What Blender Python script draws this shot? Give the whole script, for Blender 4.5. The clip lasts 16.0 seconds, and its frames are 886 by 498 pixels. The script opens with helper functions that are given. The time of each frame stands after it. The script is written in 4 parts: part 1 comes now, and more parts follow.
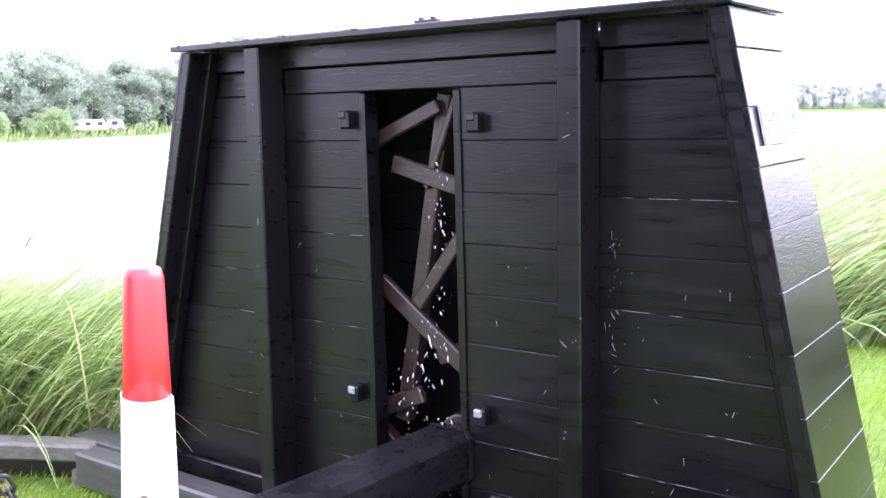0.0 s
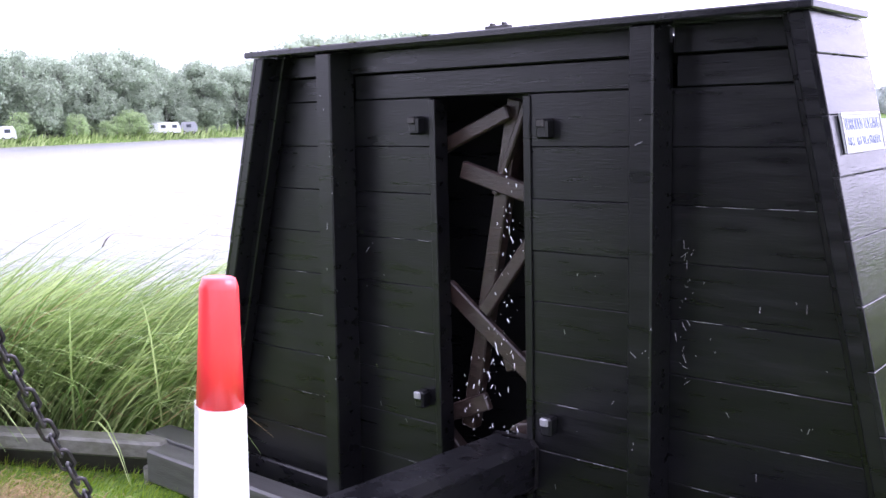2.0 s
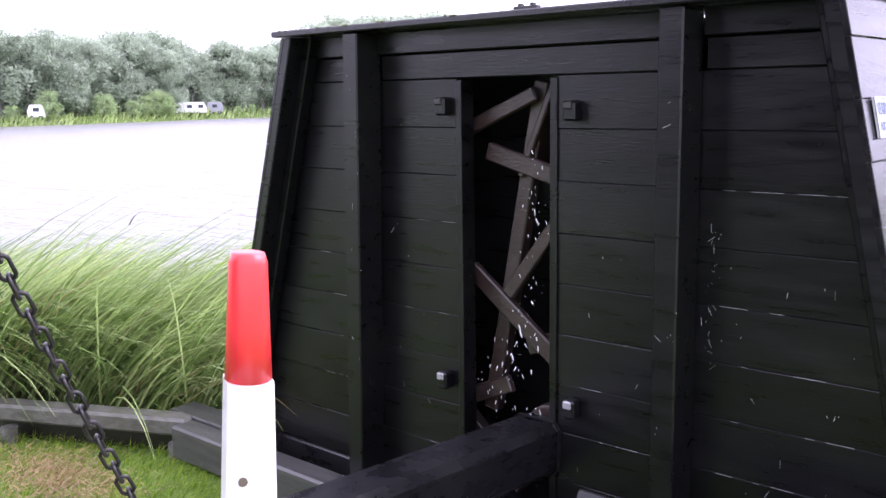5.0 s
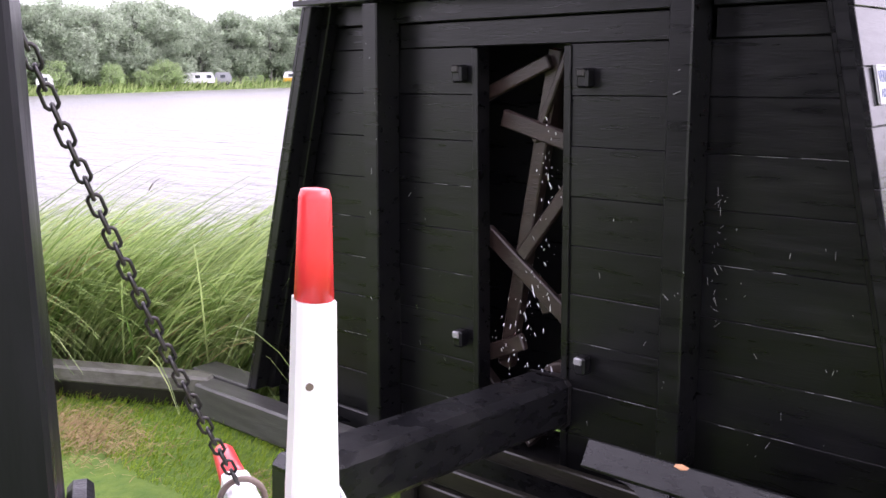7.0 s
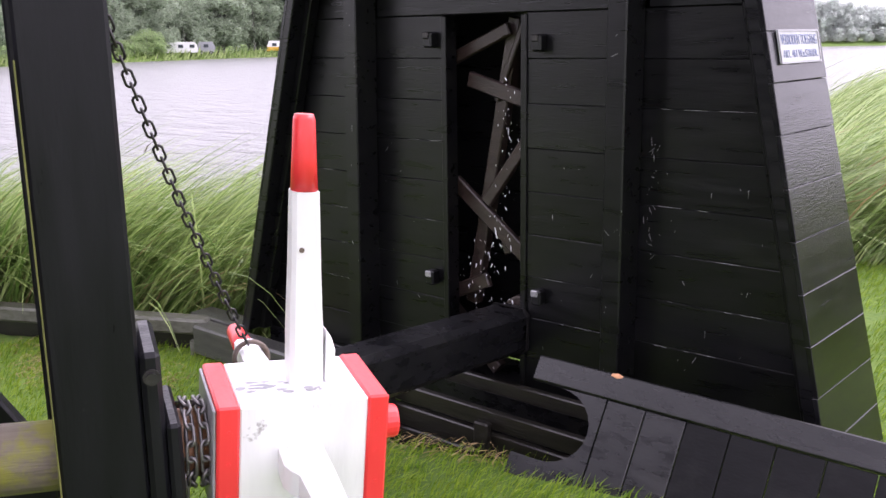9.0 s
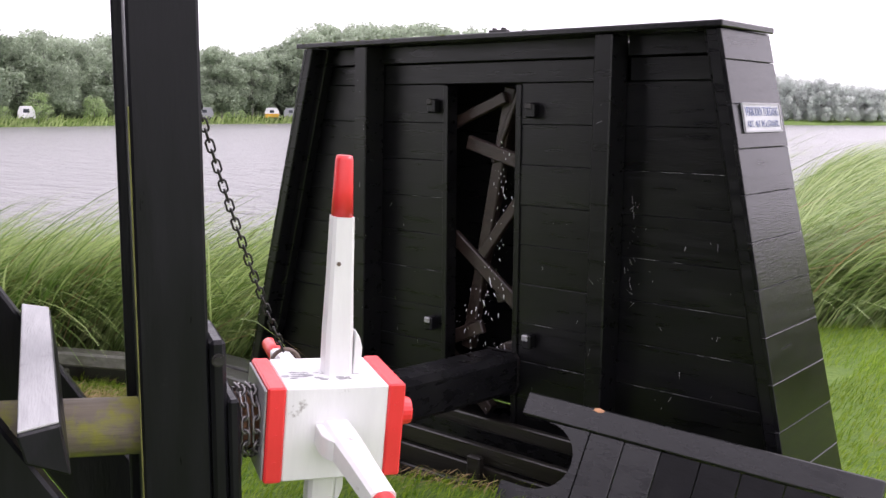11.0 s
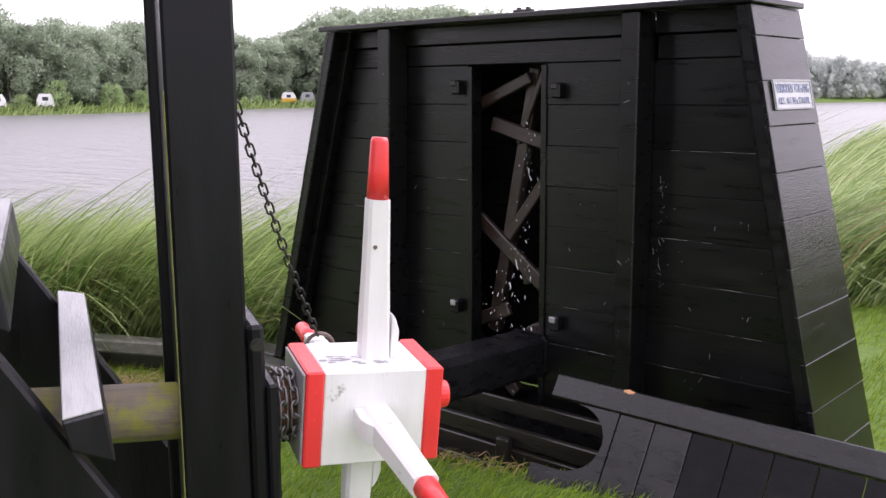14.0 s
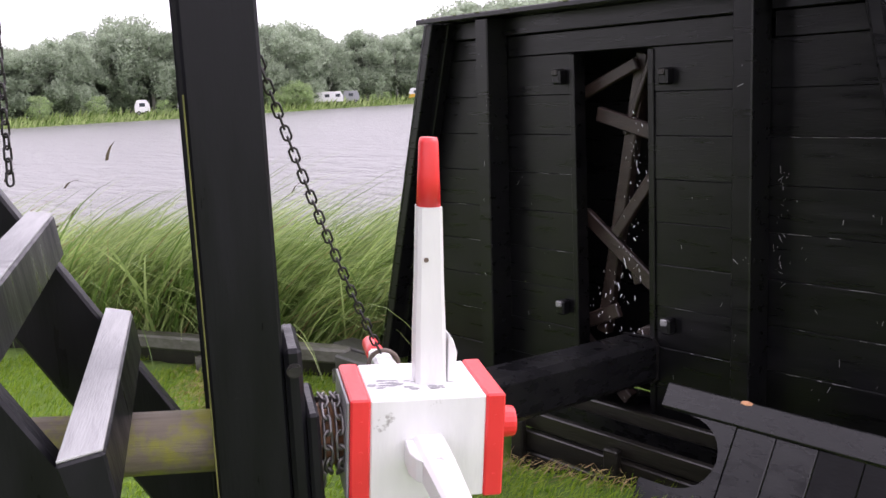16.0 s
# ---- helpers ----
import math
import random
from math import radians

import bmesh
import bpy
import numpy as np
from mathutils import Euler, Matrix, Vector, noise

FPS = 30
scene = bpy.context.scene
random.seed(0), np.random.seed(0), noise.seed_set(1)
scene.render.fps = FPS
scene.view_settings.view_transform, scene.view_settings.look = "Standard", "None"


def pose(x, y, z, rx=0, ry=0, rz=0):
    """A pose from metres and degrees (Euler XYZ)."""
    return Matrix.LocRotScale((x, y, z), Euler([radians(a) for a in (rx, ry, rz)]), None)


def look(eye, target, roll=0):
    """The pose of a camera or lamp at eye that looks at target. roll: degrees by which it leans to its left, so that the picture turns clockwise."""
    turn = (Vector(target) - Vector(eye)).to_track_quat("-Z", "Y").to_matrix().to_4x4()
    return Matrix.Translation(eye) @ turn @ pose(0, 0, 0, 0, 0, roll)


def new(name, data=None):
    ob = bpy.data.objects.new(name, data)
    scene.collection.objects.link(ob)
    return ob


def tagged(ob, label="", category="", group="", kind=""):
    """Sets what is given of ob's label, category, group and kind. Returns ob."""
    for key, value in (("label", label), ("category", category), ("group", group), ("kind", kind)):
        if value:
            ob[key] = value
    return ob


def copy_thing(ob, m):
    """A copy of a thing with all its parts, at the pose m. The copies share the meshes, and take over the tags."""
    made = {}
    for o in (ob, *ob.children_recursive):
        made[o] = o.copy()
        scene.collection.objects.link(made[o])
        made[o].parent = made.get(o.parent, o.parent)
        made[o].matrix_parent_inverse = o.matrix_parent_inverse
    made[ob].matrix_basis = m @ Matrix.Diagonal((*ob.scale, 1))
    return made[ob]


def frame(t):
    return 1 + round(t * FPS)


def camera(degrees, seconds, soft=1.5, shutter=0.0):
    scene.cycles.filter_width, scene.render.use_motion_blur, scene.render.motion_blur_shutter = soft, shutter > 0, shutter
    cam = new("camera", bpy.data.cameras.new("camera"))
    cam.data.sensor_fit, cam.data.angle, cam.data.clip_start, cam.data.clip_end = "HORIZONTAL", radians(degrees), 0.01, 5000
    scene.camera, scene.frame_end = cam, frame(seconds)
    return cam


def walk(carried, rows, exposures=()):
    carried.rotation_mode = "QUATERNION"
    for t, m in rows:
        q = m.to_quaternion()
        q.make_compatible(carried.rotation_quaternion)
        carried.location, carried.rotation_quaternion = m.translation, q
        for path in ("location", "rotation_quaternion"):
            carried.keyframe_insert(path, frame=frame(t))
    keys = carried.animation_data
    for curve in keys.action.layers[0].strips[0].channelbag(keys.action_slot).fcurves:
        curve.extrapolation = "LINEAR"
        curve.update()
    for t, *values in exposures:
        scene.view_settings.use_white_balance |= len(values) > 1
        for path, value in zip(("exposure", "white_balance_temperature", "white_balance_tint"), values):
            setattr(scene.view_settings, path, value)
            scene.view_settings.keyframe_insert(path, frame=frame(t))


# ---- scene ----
cam = camera(50.0, 16.0)
EXPOSURES = [(0, 2.4, 5600, 37), (0.5, 2.1, 5600, 37), (1.0, 1.85, 5600, 37), (1.5, 1.72, 5600, 38), (4.0, 1.62, 5600, 39), (6.5, 1.5, 6100, 37),
             (8.5, 1.25, 6150, 34), (11.0, 0.8, 6350, 29), (16.0, 0.82, 6300, 31)]
PATH = [
    (0, (2.357, -3.018, 1.666), (1.189, -1.42, 1.377), -1.6),
    (0.5, (2.348, -3.019, 1.671), (1.121, -1.454, 1.454), -1.7),
    (1, (2.343, -3.004, 1.663), (1.105, -1.45, 1.432), -1.7),
    (1.5, (2.34, -3.008, 1.671), (1.051, -1.502, 1.404), -1.7),
    (2, (2.342, -3.012, 1.674), (1.065, -1.499, 1.397), -1.4),
    (2.5, (2.337, -3.015, 1.676), (1.073, -1.489, 1.4), -0.7),
    (3, (2.334, -3.015, 1.674), (1.069, -1.491, 1.398), -0.5),
    (3.5, (2.328, -3.005, 1.67), (1.064, -1.482, 1.385), -0.6),
    (4, (2.333, -3.008, 1.671), (1.051, -1.502, 1.372), -0.8),
    (6.5, (2.338, -3.052, 1.657), (1.01, -1.596, 1.317), -0.9),
    (7, (2.412, -3.156, 1.654), (1.094, -1.697, 1.284), -0.7),
    (7.5, (2.558, -3.331, 1.676), (1.316, -1.813, 1.283), -0.4),
    (8, (2.624, -3.397, 1.683), (1.404, -1.865, 1.277), -0.4),
    (8.5, (2.719, -3.441, 1.663), (1.433, -1.975, 1.217), -1.0),
    (11, (3.056, -3.846, 1.618), (1.765, -2.346, 1.328), 0.4),
    (11.5, (3.086, -3.881, 1.619), (1.838, -2.346, 1.328), 0.1),
    (12, (3.07, -3.874, 1.619), (1.843, -2.325, 1.316), -0.2),
    (12.5, (3.05, -3.874, 1.618), (1.805, -2.342, 1.296), -0.1),
    (13, (3.024, -3.876, 1.617), (1.743, -2.372, 1.302), 0.1),
    (13.5, (3.026, -3.869, 1.619), (1.716, -2.391, 1.303), 0.1),
    (14, (3.013, -3.858, 1.614), (1.697, -2.387, 1.288), -0.4),
    (14.5, (3.0, -3.857, 1.615), (1.69, -2.385, 1.269), -1.0),
    (15, (2.992, -3.85, 1.61), (1.674, -2.387, 1.263), -1.6),
    (15.5, (2.982, -3.766, 1.619), (1.641, -2.324, 1.271), -1.6),
    (16, (2.958, -3.595, 1.612), (1.453, -2.321, 1.277), -2.6),
]
walk(cam, [(t, look(eye, target, roll)) for t, eye, target, roll in PATH], EXPOSURES)

# ---- world, sun, exposure ----
world = bpy.data.worlds.new("overcast_sky")
scene.world = world
world.use_nodes = True
wn = world.node_tree.nodes
wl = world.node_tree.links
sky = wn.new("ShaderNodeTexSky")
sky.sky_type = "NISHITA"
sky.sun_disc = False
sky.sun_elevation = radians(48)
sky.sun_rotation = radians(20)
sky.dust_density = 6.0
cloud_hue = wn.new("ShaderNodeHueSaturation")
cloud_hue.inputs["Saturation"].default_value = 0.12
cloud_mix = wn.new("ShaderNodeMixRGB")
cloud_mix.inputs["Fac"].default_value = 0.75
cloud_mix.inputs["Color2"].default_value = (11.5, 11.6, 11.8, 1)
wl.new(sky.outputs["Color"], cloud_hue.inputs["Color"])
wl.new(cloud_hue.outputs["Color"], cloud_mix.inputs["Color1"])
wl.new(cloud_mix.outputs["Color"], wn["Background"].inputs["Color"])
wn["Background"].inputs["Strength"].default_value = 0.12

sun_data = bpy.data.lights.new("sun", "SUN")
sun_data.energy = 0.7
sun_data.angle = radians(25)
sun_data.color = (1.0, 0.98, 0.95)
sun = new("sun", sun_data)
sun.matrix_world = look((6, 14, 18), (0, 0, 0))


# ---- materials ----
def material(name, base, rough=0.6, second=None, scale=6.0, stretch=(1, 1, 1), bump=0.2, bump_scale=40.0,
             metal=0.0, spot=None, spot_scale=3.0, spot_low=0.55, spot_high=0.7, coat=0.0, rand=0.0,
             bump_dist=0.004, rough_var=0.0, spec=0.5):
    m = bpy.data.materials.new(name)
    m.use_nodes = True
    n, l = m.node_tree.nodes, m.node_tree.links
    p = n["Principled BSDF"]
    p.inputs["Roughness"].default_value = rough
    p.inputs["Metallic"].default_value = metal
    p.inputs["Specular IOR Level"].default_value = spec
    p.inputs["Coat Weight"].default_value = coat
    p.inputs["Coat Roughness"].default_value = 0.25
    geo = n.new("ShaderNodeTexCoord")
    mp = n.new("ShaderNodeMapping")
    mp.inputs["Scale"].default_value = stretch
    l.new(geo.outputs["Object"], mp.inputs["Vector"])
    t1 = n.new("ShaderNodeTexNoise")
    t1.inputs["Scale"].default_value = scale
    t1.inputs["Detail"].default_value = 6
    l.new(mp.outputs["Vector"], t1.inputs["Vector"])
    ramp = n.new("ShaderNodeMapRange")
    ramp.inputs["From Min"].default_value = 0.3
    ramp.inputs["From Max"].default_value = 0.7
    l.new(t1.outputs["Fac"], ramp.inputs["Value"])
    mix = n.new("ShaderNodeMixRGB")
    mix.inputs["Color1"].default_value = (*base, 1)
    mix.inputs["Color2"].default_value = (*(second or [c * 0.7 for c in base]), 1)
    l.new(ramp.outputs["Result"], mix.inputs["Fac"])
    out = mix.outputs["Color"]
    if spot:
        t2 = n.new("ShaderNodeTexNoise")
        t2.inputs["Scale"].default_value = spot_scale
        t2.inputs["Detail"].default_value = 8
        t2.inputs["Roughness"].default_value = 0.65
        l.new(geo.outputs["Object"], t2.inputs["Vector"])
        r2 = n.new("ShaderNodeMapRange")
        r2.inputs["From Min"].default_value = spot_low
        r2.inputs["From Max"].default_value = spot_high
        l.new(t2.outputs["Fac"], r2.inputs["Value"])
        m2 = n.new("ShaderNodeMixRGB")
        m2.inputs["Color2"].default_value = (*spot, 1)
        l.new(r2.outputs["Result"], m2.inputs["Fac"])
        l.new(out, m2.inputs["Color1"])
        out = m2.outputs["Color"]
    if rand:
        info = n.new("ShaderNodeObjectInfo")
        hs = n.new("ShaderNodeHueSaturation")
        rr = n.new("ShaderNodeMapRange")
        rr.inputs["To Min"].default_value = 1 - rand
        rr.inputs["To Max"].default_value = 1 + rand
        l.new(info.outputs["Random"], rr.inputs["Value"])
        l.new(rr.outputs["Result"], hs.inputs["Value"])
        l.new(out, hs.inputs["Color"])
        out = hs.outputs["Color"]
    l.new(out, p.inputs["Base Color"])
    if rough_var:
        r3 = n.new("ShaderNodeMapRange")
        r3.inputs["To Min"].default_value = max(0.03, rough - rough_var)
        r3.inputs["To Max"].default_value = min(1, rough + rough_var)
        l.new(ramp.outputs["Result"], r3.inputs["Value"])
        l.new(r3.outputs["Result"], p.inputs["Roughness"])
    if bump:
        t3 = n.new("ShaderNodeTexNoise")
        t3.inputs["Scale"].default_value = bump_scale
        t3.inputs["Detail"].default_value = 5
        l.new(mp.outputs["Vector"], t3.inputs["Vector"])
        b = n.new("ShaderNodeBump")
        b.inputs["Strength"].default_value = bump
        b.inputs["Distance"].default_value = bump_dist
        l.new(t3.outputs["Fac"], b.inputs["Height"])
        l.new(b.outputs["Normal"], p.inputs["Normal"])
    return m


def leaf_material(name, base, second, rough=0.5, trans=0.35):
    """Blades and leaves: colour varies from blade to blade, light shines through."""
    m = bpy.data.materials.new(name)
    m.use_nodes = True
    n, l = m.node_tree.nodes, m.node_tree.links
    p = n["Principled BSDF"]
    p.inputs["Roughness"].default_value = rough
    geo = n.new("ShaderNodeNewGeometry")
    mix = n.new("ShaderNodeMixRGB")
    mix.inputs["Color1"].default_value = (*base, 1)
    mix.inputs["Color2"].default_value = (*second, 1)
    l.new(geo.outputs["Random Per Island"], mix.inputs["Fac"])
    tx = n.new("ShaderNodeTexNoise")
    tx.inputs["Scale"].default_value = 0.9
    l.new(geo.outputs["Position"], tx.inputs["Vector"])
    hs = n.new("ShaderNodeHueSaturation")
    rr = n.new("ShaderNodeMapRange")
    rr.inputs["From Min"].default_value = 0.3
    rr.inputs["From Max"].default_value = 0.7
    rr.inputs["To Min"].default_value = 0.75
    rr.inputs["To Max"].default_value = 1.25
    l.new(tx.outputs["Fac"], rr.inputs["Value"])
    l.new(rr.outputs["Result"], hs.inputs["Value"])
    l.new(mix.outputs["Color"], hs.inputs["Color"])
    l.new(hs.outputs["Color"], p.inputs["Base Color"])
    tr = n.new("ShaderNodeBsdfTranslucent")
    l.new(hs.outputs["Color"], tr.inputs["Color"])
    ms = n.new("ShaderNodeMixShader")
    ms.inputs["Fac"].default_value = trans
    l.new(p.outputs["BSDF"], ms.inputs[1])
    l.new(tr.outputs["BSDF"], ms.inputs[2])
    l.new(ms.outputs["Shader"], n["Material Output"].inputs["Surface"])
    return m


BLACK = material("black_tarred_boards", (0.003, 0.003, 0.0036), 0.32, (0.0055, 0.0055, 0.0065), 3.0, (1, 6, 9), 0.2, 16,
                 spot=(0.008, 0.009, 0.007), spot_scale=2.2, spot_low=0.5, spot_high=0.75, rand=0.35, rough_var=0.08, spec=0.33)
BLACK_END = material("black_weathered_boards", (0.004, 0.004, 0.005), 0.2, (0.008, 0.008, 0.009), 3.0, (6, 1, 9), 0.25, 20, spec=0.36,
                     spot=(0.014, 0.014, 0.014), spot_scale=4, rand=0.35, rough_var=0.08)
BLACK_POST = material("black_painted_timber", (0.005, 0.005, 0.0065), 0.36, (0.008, 0.008, 0.01), 4.0, (5, 5, 0.8), 0.3, 22,
                      spot=(0.05, 0.05, 0.052), spot_scale=5, spot_low=0.66, spot_high=0.78, rough_var=0.1, spec=0.2)
BLACK_WET = material("wet_black_timber", (0.005, 0.005, 0.006), 0.3, (0.009, 0.009, 0.01), 5.0, (2, 2, 5), 0.15, 25,
                     spot=(0.014, 0.014, 0.014), spot_scale=2.5, rough_var=0.1)
# Darker than BLACK_WET: soaked boards, with their weaker reflection put into the colour.
PANEL_DARK = material("soaked_dim_sheen_boards", (0.003, 0.003, 0.0035), 0.42, (0.006, 0.006, 0.007), 5.0, (2, 2, 5), 0.15, 25, spec=0.16,
                      spot=(0.012, 0.012, 0.012), spot_scale=3)
WET_GREY = material("wet_grey_timber", (0.07, 0.07, 0.066), 0.33, (0.035, 0.035, 0.032), 4.0, (1, 8, 8), 0.5, 16)
# Weathered grey, lightened to hold the sky's reflection on the wet treads.
GREYTOP = material("weathered_tread_sky_sheen", (0.36, 0.365, 0.365), 0.5, (0.28, 0.285, 0.285), 7.0, (8, 1, 1), 0.4, 30,
                   spot=(0.12, 0.12, 0.12), spot_scale=7, spot_low=0.6, spot_high=0.75)
WHITE = material("white_gloss_paint", (0.74, 0.74, 0.735), 0.38, (0.66, 0.66, 0.66), 5.0, (4, 1, 1), 0.18, 30,
                 spot=(0.34, 0.33, 0.31), spot_scale=16, spot_low=0.65, spot_high=0.7)
RED = material("red_gloss_paint", (0.78, 0.045, 0.045), 0.32, (0.7, 0.035, 0.035), 6.0, (4, 1, 1), 0.15, 30,
               spot=(0.3, 0.22, 0.2), spot_scale=16, spot_low=0.72, spot_high=0.76)
BARE = material("bare_grey_wood", (0.18, 0.15, 0.11), 0.7, (0.12, 0.1, 0.075), 6.0, (1, 9, 9), 0.6, 16,
                spot=(0.2, 0.2, 0.03), spot_scale=9, spot_low=0.46, spot_high=0.58)
BROWN = material("worn_brown_wood", (0.22, 0.1, 0.045), 0.55, (0.12, 0.06, 0.03), 6.0, (1, 9, 9), 0.5, 20)
WHEELWOOD = material("wet_brown_wheel_timber", (0.034, 0.021, 0.017), 0.4, (0.018, 0.012, 0.01), 6.0, (2, 2, 6), 0.5, 20,
                     spot=(0.042, 0.033, 0.028), spot_scale=6)
OLDBEAM = material("old_grey_revetment_timber", (0.13, 0.13, 0.11), 0.5, (0.06, 0.06, 0.045), 4.0, (1, 8, 8), 0.7, 14,
                   spot=(0.05, 0.055, 0.025), spot_scale=5, spot_low=0.5, spot_high=0.7)
SLUICE = material("wet_dark_planks", (0.008, 0.007, 0.006), 0.3, (0.018, 0.016, 0.012), 4.0, (1, 7, 9), 0.5, 18)
ALGAE = material("yellow_green_algae", (0.2, 0.2, 0.05), 0.8, (0.1, 0.11, 0.03), 20)
IRON = material("black_iron", (0.03, 0.03, 0.032), 0.4, (0.055, 0.05, 0.048), 30, metal=0.7, bump=0.3, bump_scale=90)
RUST = material("rusty_iron", (0.12, 0.08, 0.06), 0.6, (0.2, 0.17, 0.15), 25, metal=0.4, bump=0.3, bump_scale=80)
GALV = material("worn_grey_iron", (0.22, 0.21, 0.21), 0.35, (0.12, 0.11, 0.11), 30, metal=0.6, bump=0.3, bump_scale=90)
CAPGREY = material("grey_metal_cap", (0.35, 0.35, 0.36), 0.4, (0.25, 0.25, 0.26), 25, metal=0.3)
SIGNW = material("worn_enamel_plate", (0.5, 0.51, 0.52), 0.35, (0.38, 0.39, 0.4), 12, bump=0)
SIGNB = material("blue_enamel", (0.16, 0.2, 0.36), 0.3, bump=0)
MOSS = material("roof_moss", (0.07, 0.1, 0.02), 0.9, (0.12, 0.14, 0.04), 20, bump=0.6)
CHIP = material("bare_pine_chip", (0.6, 0.3, 0.15), 0.6, (0.5, 0.24, 0.12), 30)
LAWN = material("lawn_soil", (0.06, 0.125, 0.011), 0.9, (0.11, 0.175, 0.019), 14.0, (1, 1, 1), 0.6, 30,
                spot=(0.2, 0.15, 0.075), spot_scale=1.3, spot_low=0.64, spot_high=0.74, bump_dist=0.02)
GRASS = leaf_material("grass_blades", (0.12, 0.25, 0.01), (0.33, 0.45, 0.035), 0.5, 0.45)
STRAW = leaf_material("dry_straw", (0.4, 0.28, 0.14), (0.3, 0.22, 0.1), 0.6, 0.2)
REED = leaf_material("reed_blades", (0.095, 0.185, 0.03), (0.46, 0.56, 0.22), 0.38, 0.45)
REED_FAR = leaf_material("pale_reed_blades", (0.14, 0.24, 0.045), (0.46, 0.55, 0.24), 0.4, 0.4)
PLUME = leaf_material("reed_plumes", (0.06, 0.05, 0.035), (0.1, 0.08, 0.05), 0.7, 0.2)
# Leaf colour is lightened to put the far shore's haze into it.
LEAVES = leaf_material("haze_paled_leaves", (0.34, 0.41, 0.29), (0.45, 0.52, 0.4), 0.8, 0.7)
# Paler and greyer still: distant rain mist is mixed into this leaf colour.
LEAVES_FAR = leaf_material("mist_grey_leaves", (0.62, 0.66, 0.62), (0.7, 0.73, 0.7), 0.8, 0.72)
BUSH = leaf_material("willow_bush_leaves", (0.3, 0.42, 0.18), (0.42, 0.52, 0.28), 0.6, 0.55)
# Grey bark, made lighter so the trunks carry the haze as well.
BARK = material("haze_paled_bark", (0.25, 0.24, 0.22), 0.85, bump=0.6, bump_scale=6)
CARAVAN = material("white_caravan_shell", (0.78, 0.78, 0.78), 0.35, (0.7, 0.7, 0.7), 2, bump=0)
CARAVAN_GLASS = material("dark_caravan_window", (0.05, 0.06, 0.07), 0.1, bump=0)
YELLOW = material("yellow_van_paint", (0.75, 0.42, 0.03), 0.35, (0.65, 0.36, 0.03), 2, bump=0)
GREYCLOTH = material("grey_awning_cloth", (0.35, 0.36, 0.38), 0.8, bump=0)
RUBBER = material("black_rubber", (0.02, 0.02, 0.02), 0.8, bump=0)
SPRAY = bpy.data.materials.new("white_water_spray")
SPRAY.use_nodes = True
SPRAY.node_tree.nodes["Principled BSDF"].inputs["Base Color"].default_value = (0.7, 0.72, 0.74, 1)
SPRAY.node_tree.nodes["Principled BSDF"].inputs["Roughness"].default_value = 0.15

WATER = bpy.data.materials.new("choppy_grey_water")
WATER.use_nodes = True
_n, _l = WATER.node_tree.nodes, WATER.node_tree.links
_p = _n["Principled BSDF"]
_p.inputs["Base Color"].default_value = (0.17, 0.172, 0.166, 1)
_p.inputs["Roughness"].default_value = 0.28
_tc = _n.new("ShaderNodeTexCoord")
_mp = _n.new("ShaderNodeMapping")
_mp.inputs["Rotation"].default_value = (0, 0, radians(-40))
_mp.inputs["Scale"].default_value = (0.45, 1.5, 1)
_l.new(_tc.outputs["Object"], _mp.inputs["Vector"])
_w1 = _n.new("ShaderNodeTexNoise")
_w1.inputs["Scale"].default_value = 1.1
_w1.inputs["Detail"].default_value = 7
_w1.inputs["Roughness"].default_value = 0.6
_l.new(_mp.outputs["Vector"], _w1.inputs["Vector"])
_b = _n.new("ShaderNodeBump")
_b.inputs["Strength"].default_value = 0.8
_b.inputs["Distance"].default_value = 0.75
_l.new(_w1.outputs["Fac"], _b.inputs["Height"])
_l.new(_b.outputs["Normal"], _p.inputs["Normal"])


# ---- mesh helpers ----
def mesh_of(name, bm, mat, smooth=False):
    me = bpy.data.meshes.new(name)
    bmesh.ops.recalc_face_normals(bm, faces=bm.faces)
    bm.to_mesh(me)
    bm.free()
    me.materials.append(mat)
    if smooth:
        for f in me.polygons:
            f.use_smooth = True
    return me


def part(name, bm, mat, parent, label="", smooth=False):
    ob = new(name, mesh_of(name, bm, mat, smooth))
    ob.parent = parent
    if label:
        tagged(ob, label)
    return ob


def thing(name, label, category, m=None, group="", kind=""):
    ob = new(name)
    ob.empty_display_size = 0.1
    if m is not None:
        ob.matrix_world = m
    return tagged(ob, label, category, group, kind)


def bevel(bm, w, seg=1):
    if w:
        bmesh.ops.bevel(bm, geom=list(bm.edges), offset=w, segments=seg, affect="EDGES", profile=0.6)
    return bm


def box(lo, hi, w=0.004, bm=None):
    """A bevelled box between two corners."""
    one = bmesh.new()
    c = [(a + b) / 2 for a, b in zip(lo, hi)]
    s = [abs(b - a) for a, b in zip(lo, hi)]
    bmesh.ops.create_cube(one, size=1, matrix=Matrix.Translation(c) @ Matrix.Diagonal((*s, 1)))
    bevel(one, w)
    return joined(bm, one)


def joined(bm, one):
    if bm is None:
        return one
    me = bpy.data.meshes.new("tmp")
    one.to_mesh(me)
    one.free()
    bm.from_mesh(me)
    bpy.data.meshes.remove(me)
    return bm


def prism(outline, place, w=0.004):
    """A prism of a flat outline: place(p, 0) and place(p, 1) give its two faces."""
    bm = bmesh.new()
    a = [bm.verts.new(place(p, 0)) for p in outline]
    b = [bm.verts.new(place(p, 1)) for p in outline]
    bm.faces.new(a)
    bm.faces.new(b[::-1])
    k = len(outline)
    for i in range(k):
        bm.faces.new((a[i], b[i], b[(i + 1) % k], a[(i + 1) % k]))
    bmesh.ops.recalc_face_normals(bm, faces=bm.faces)
    return bevel(bm, w)


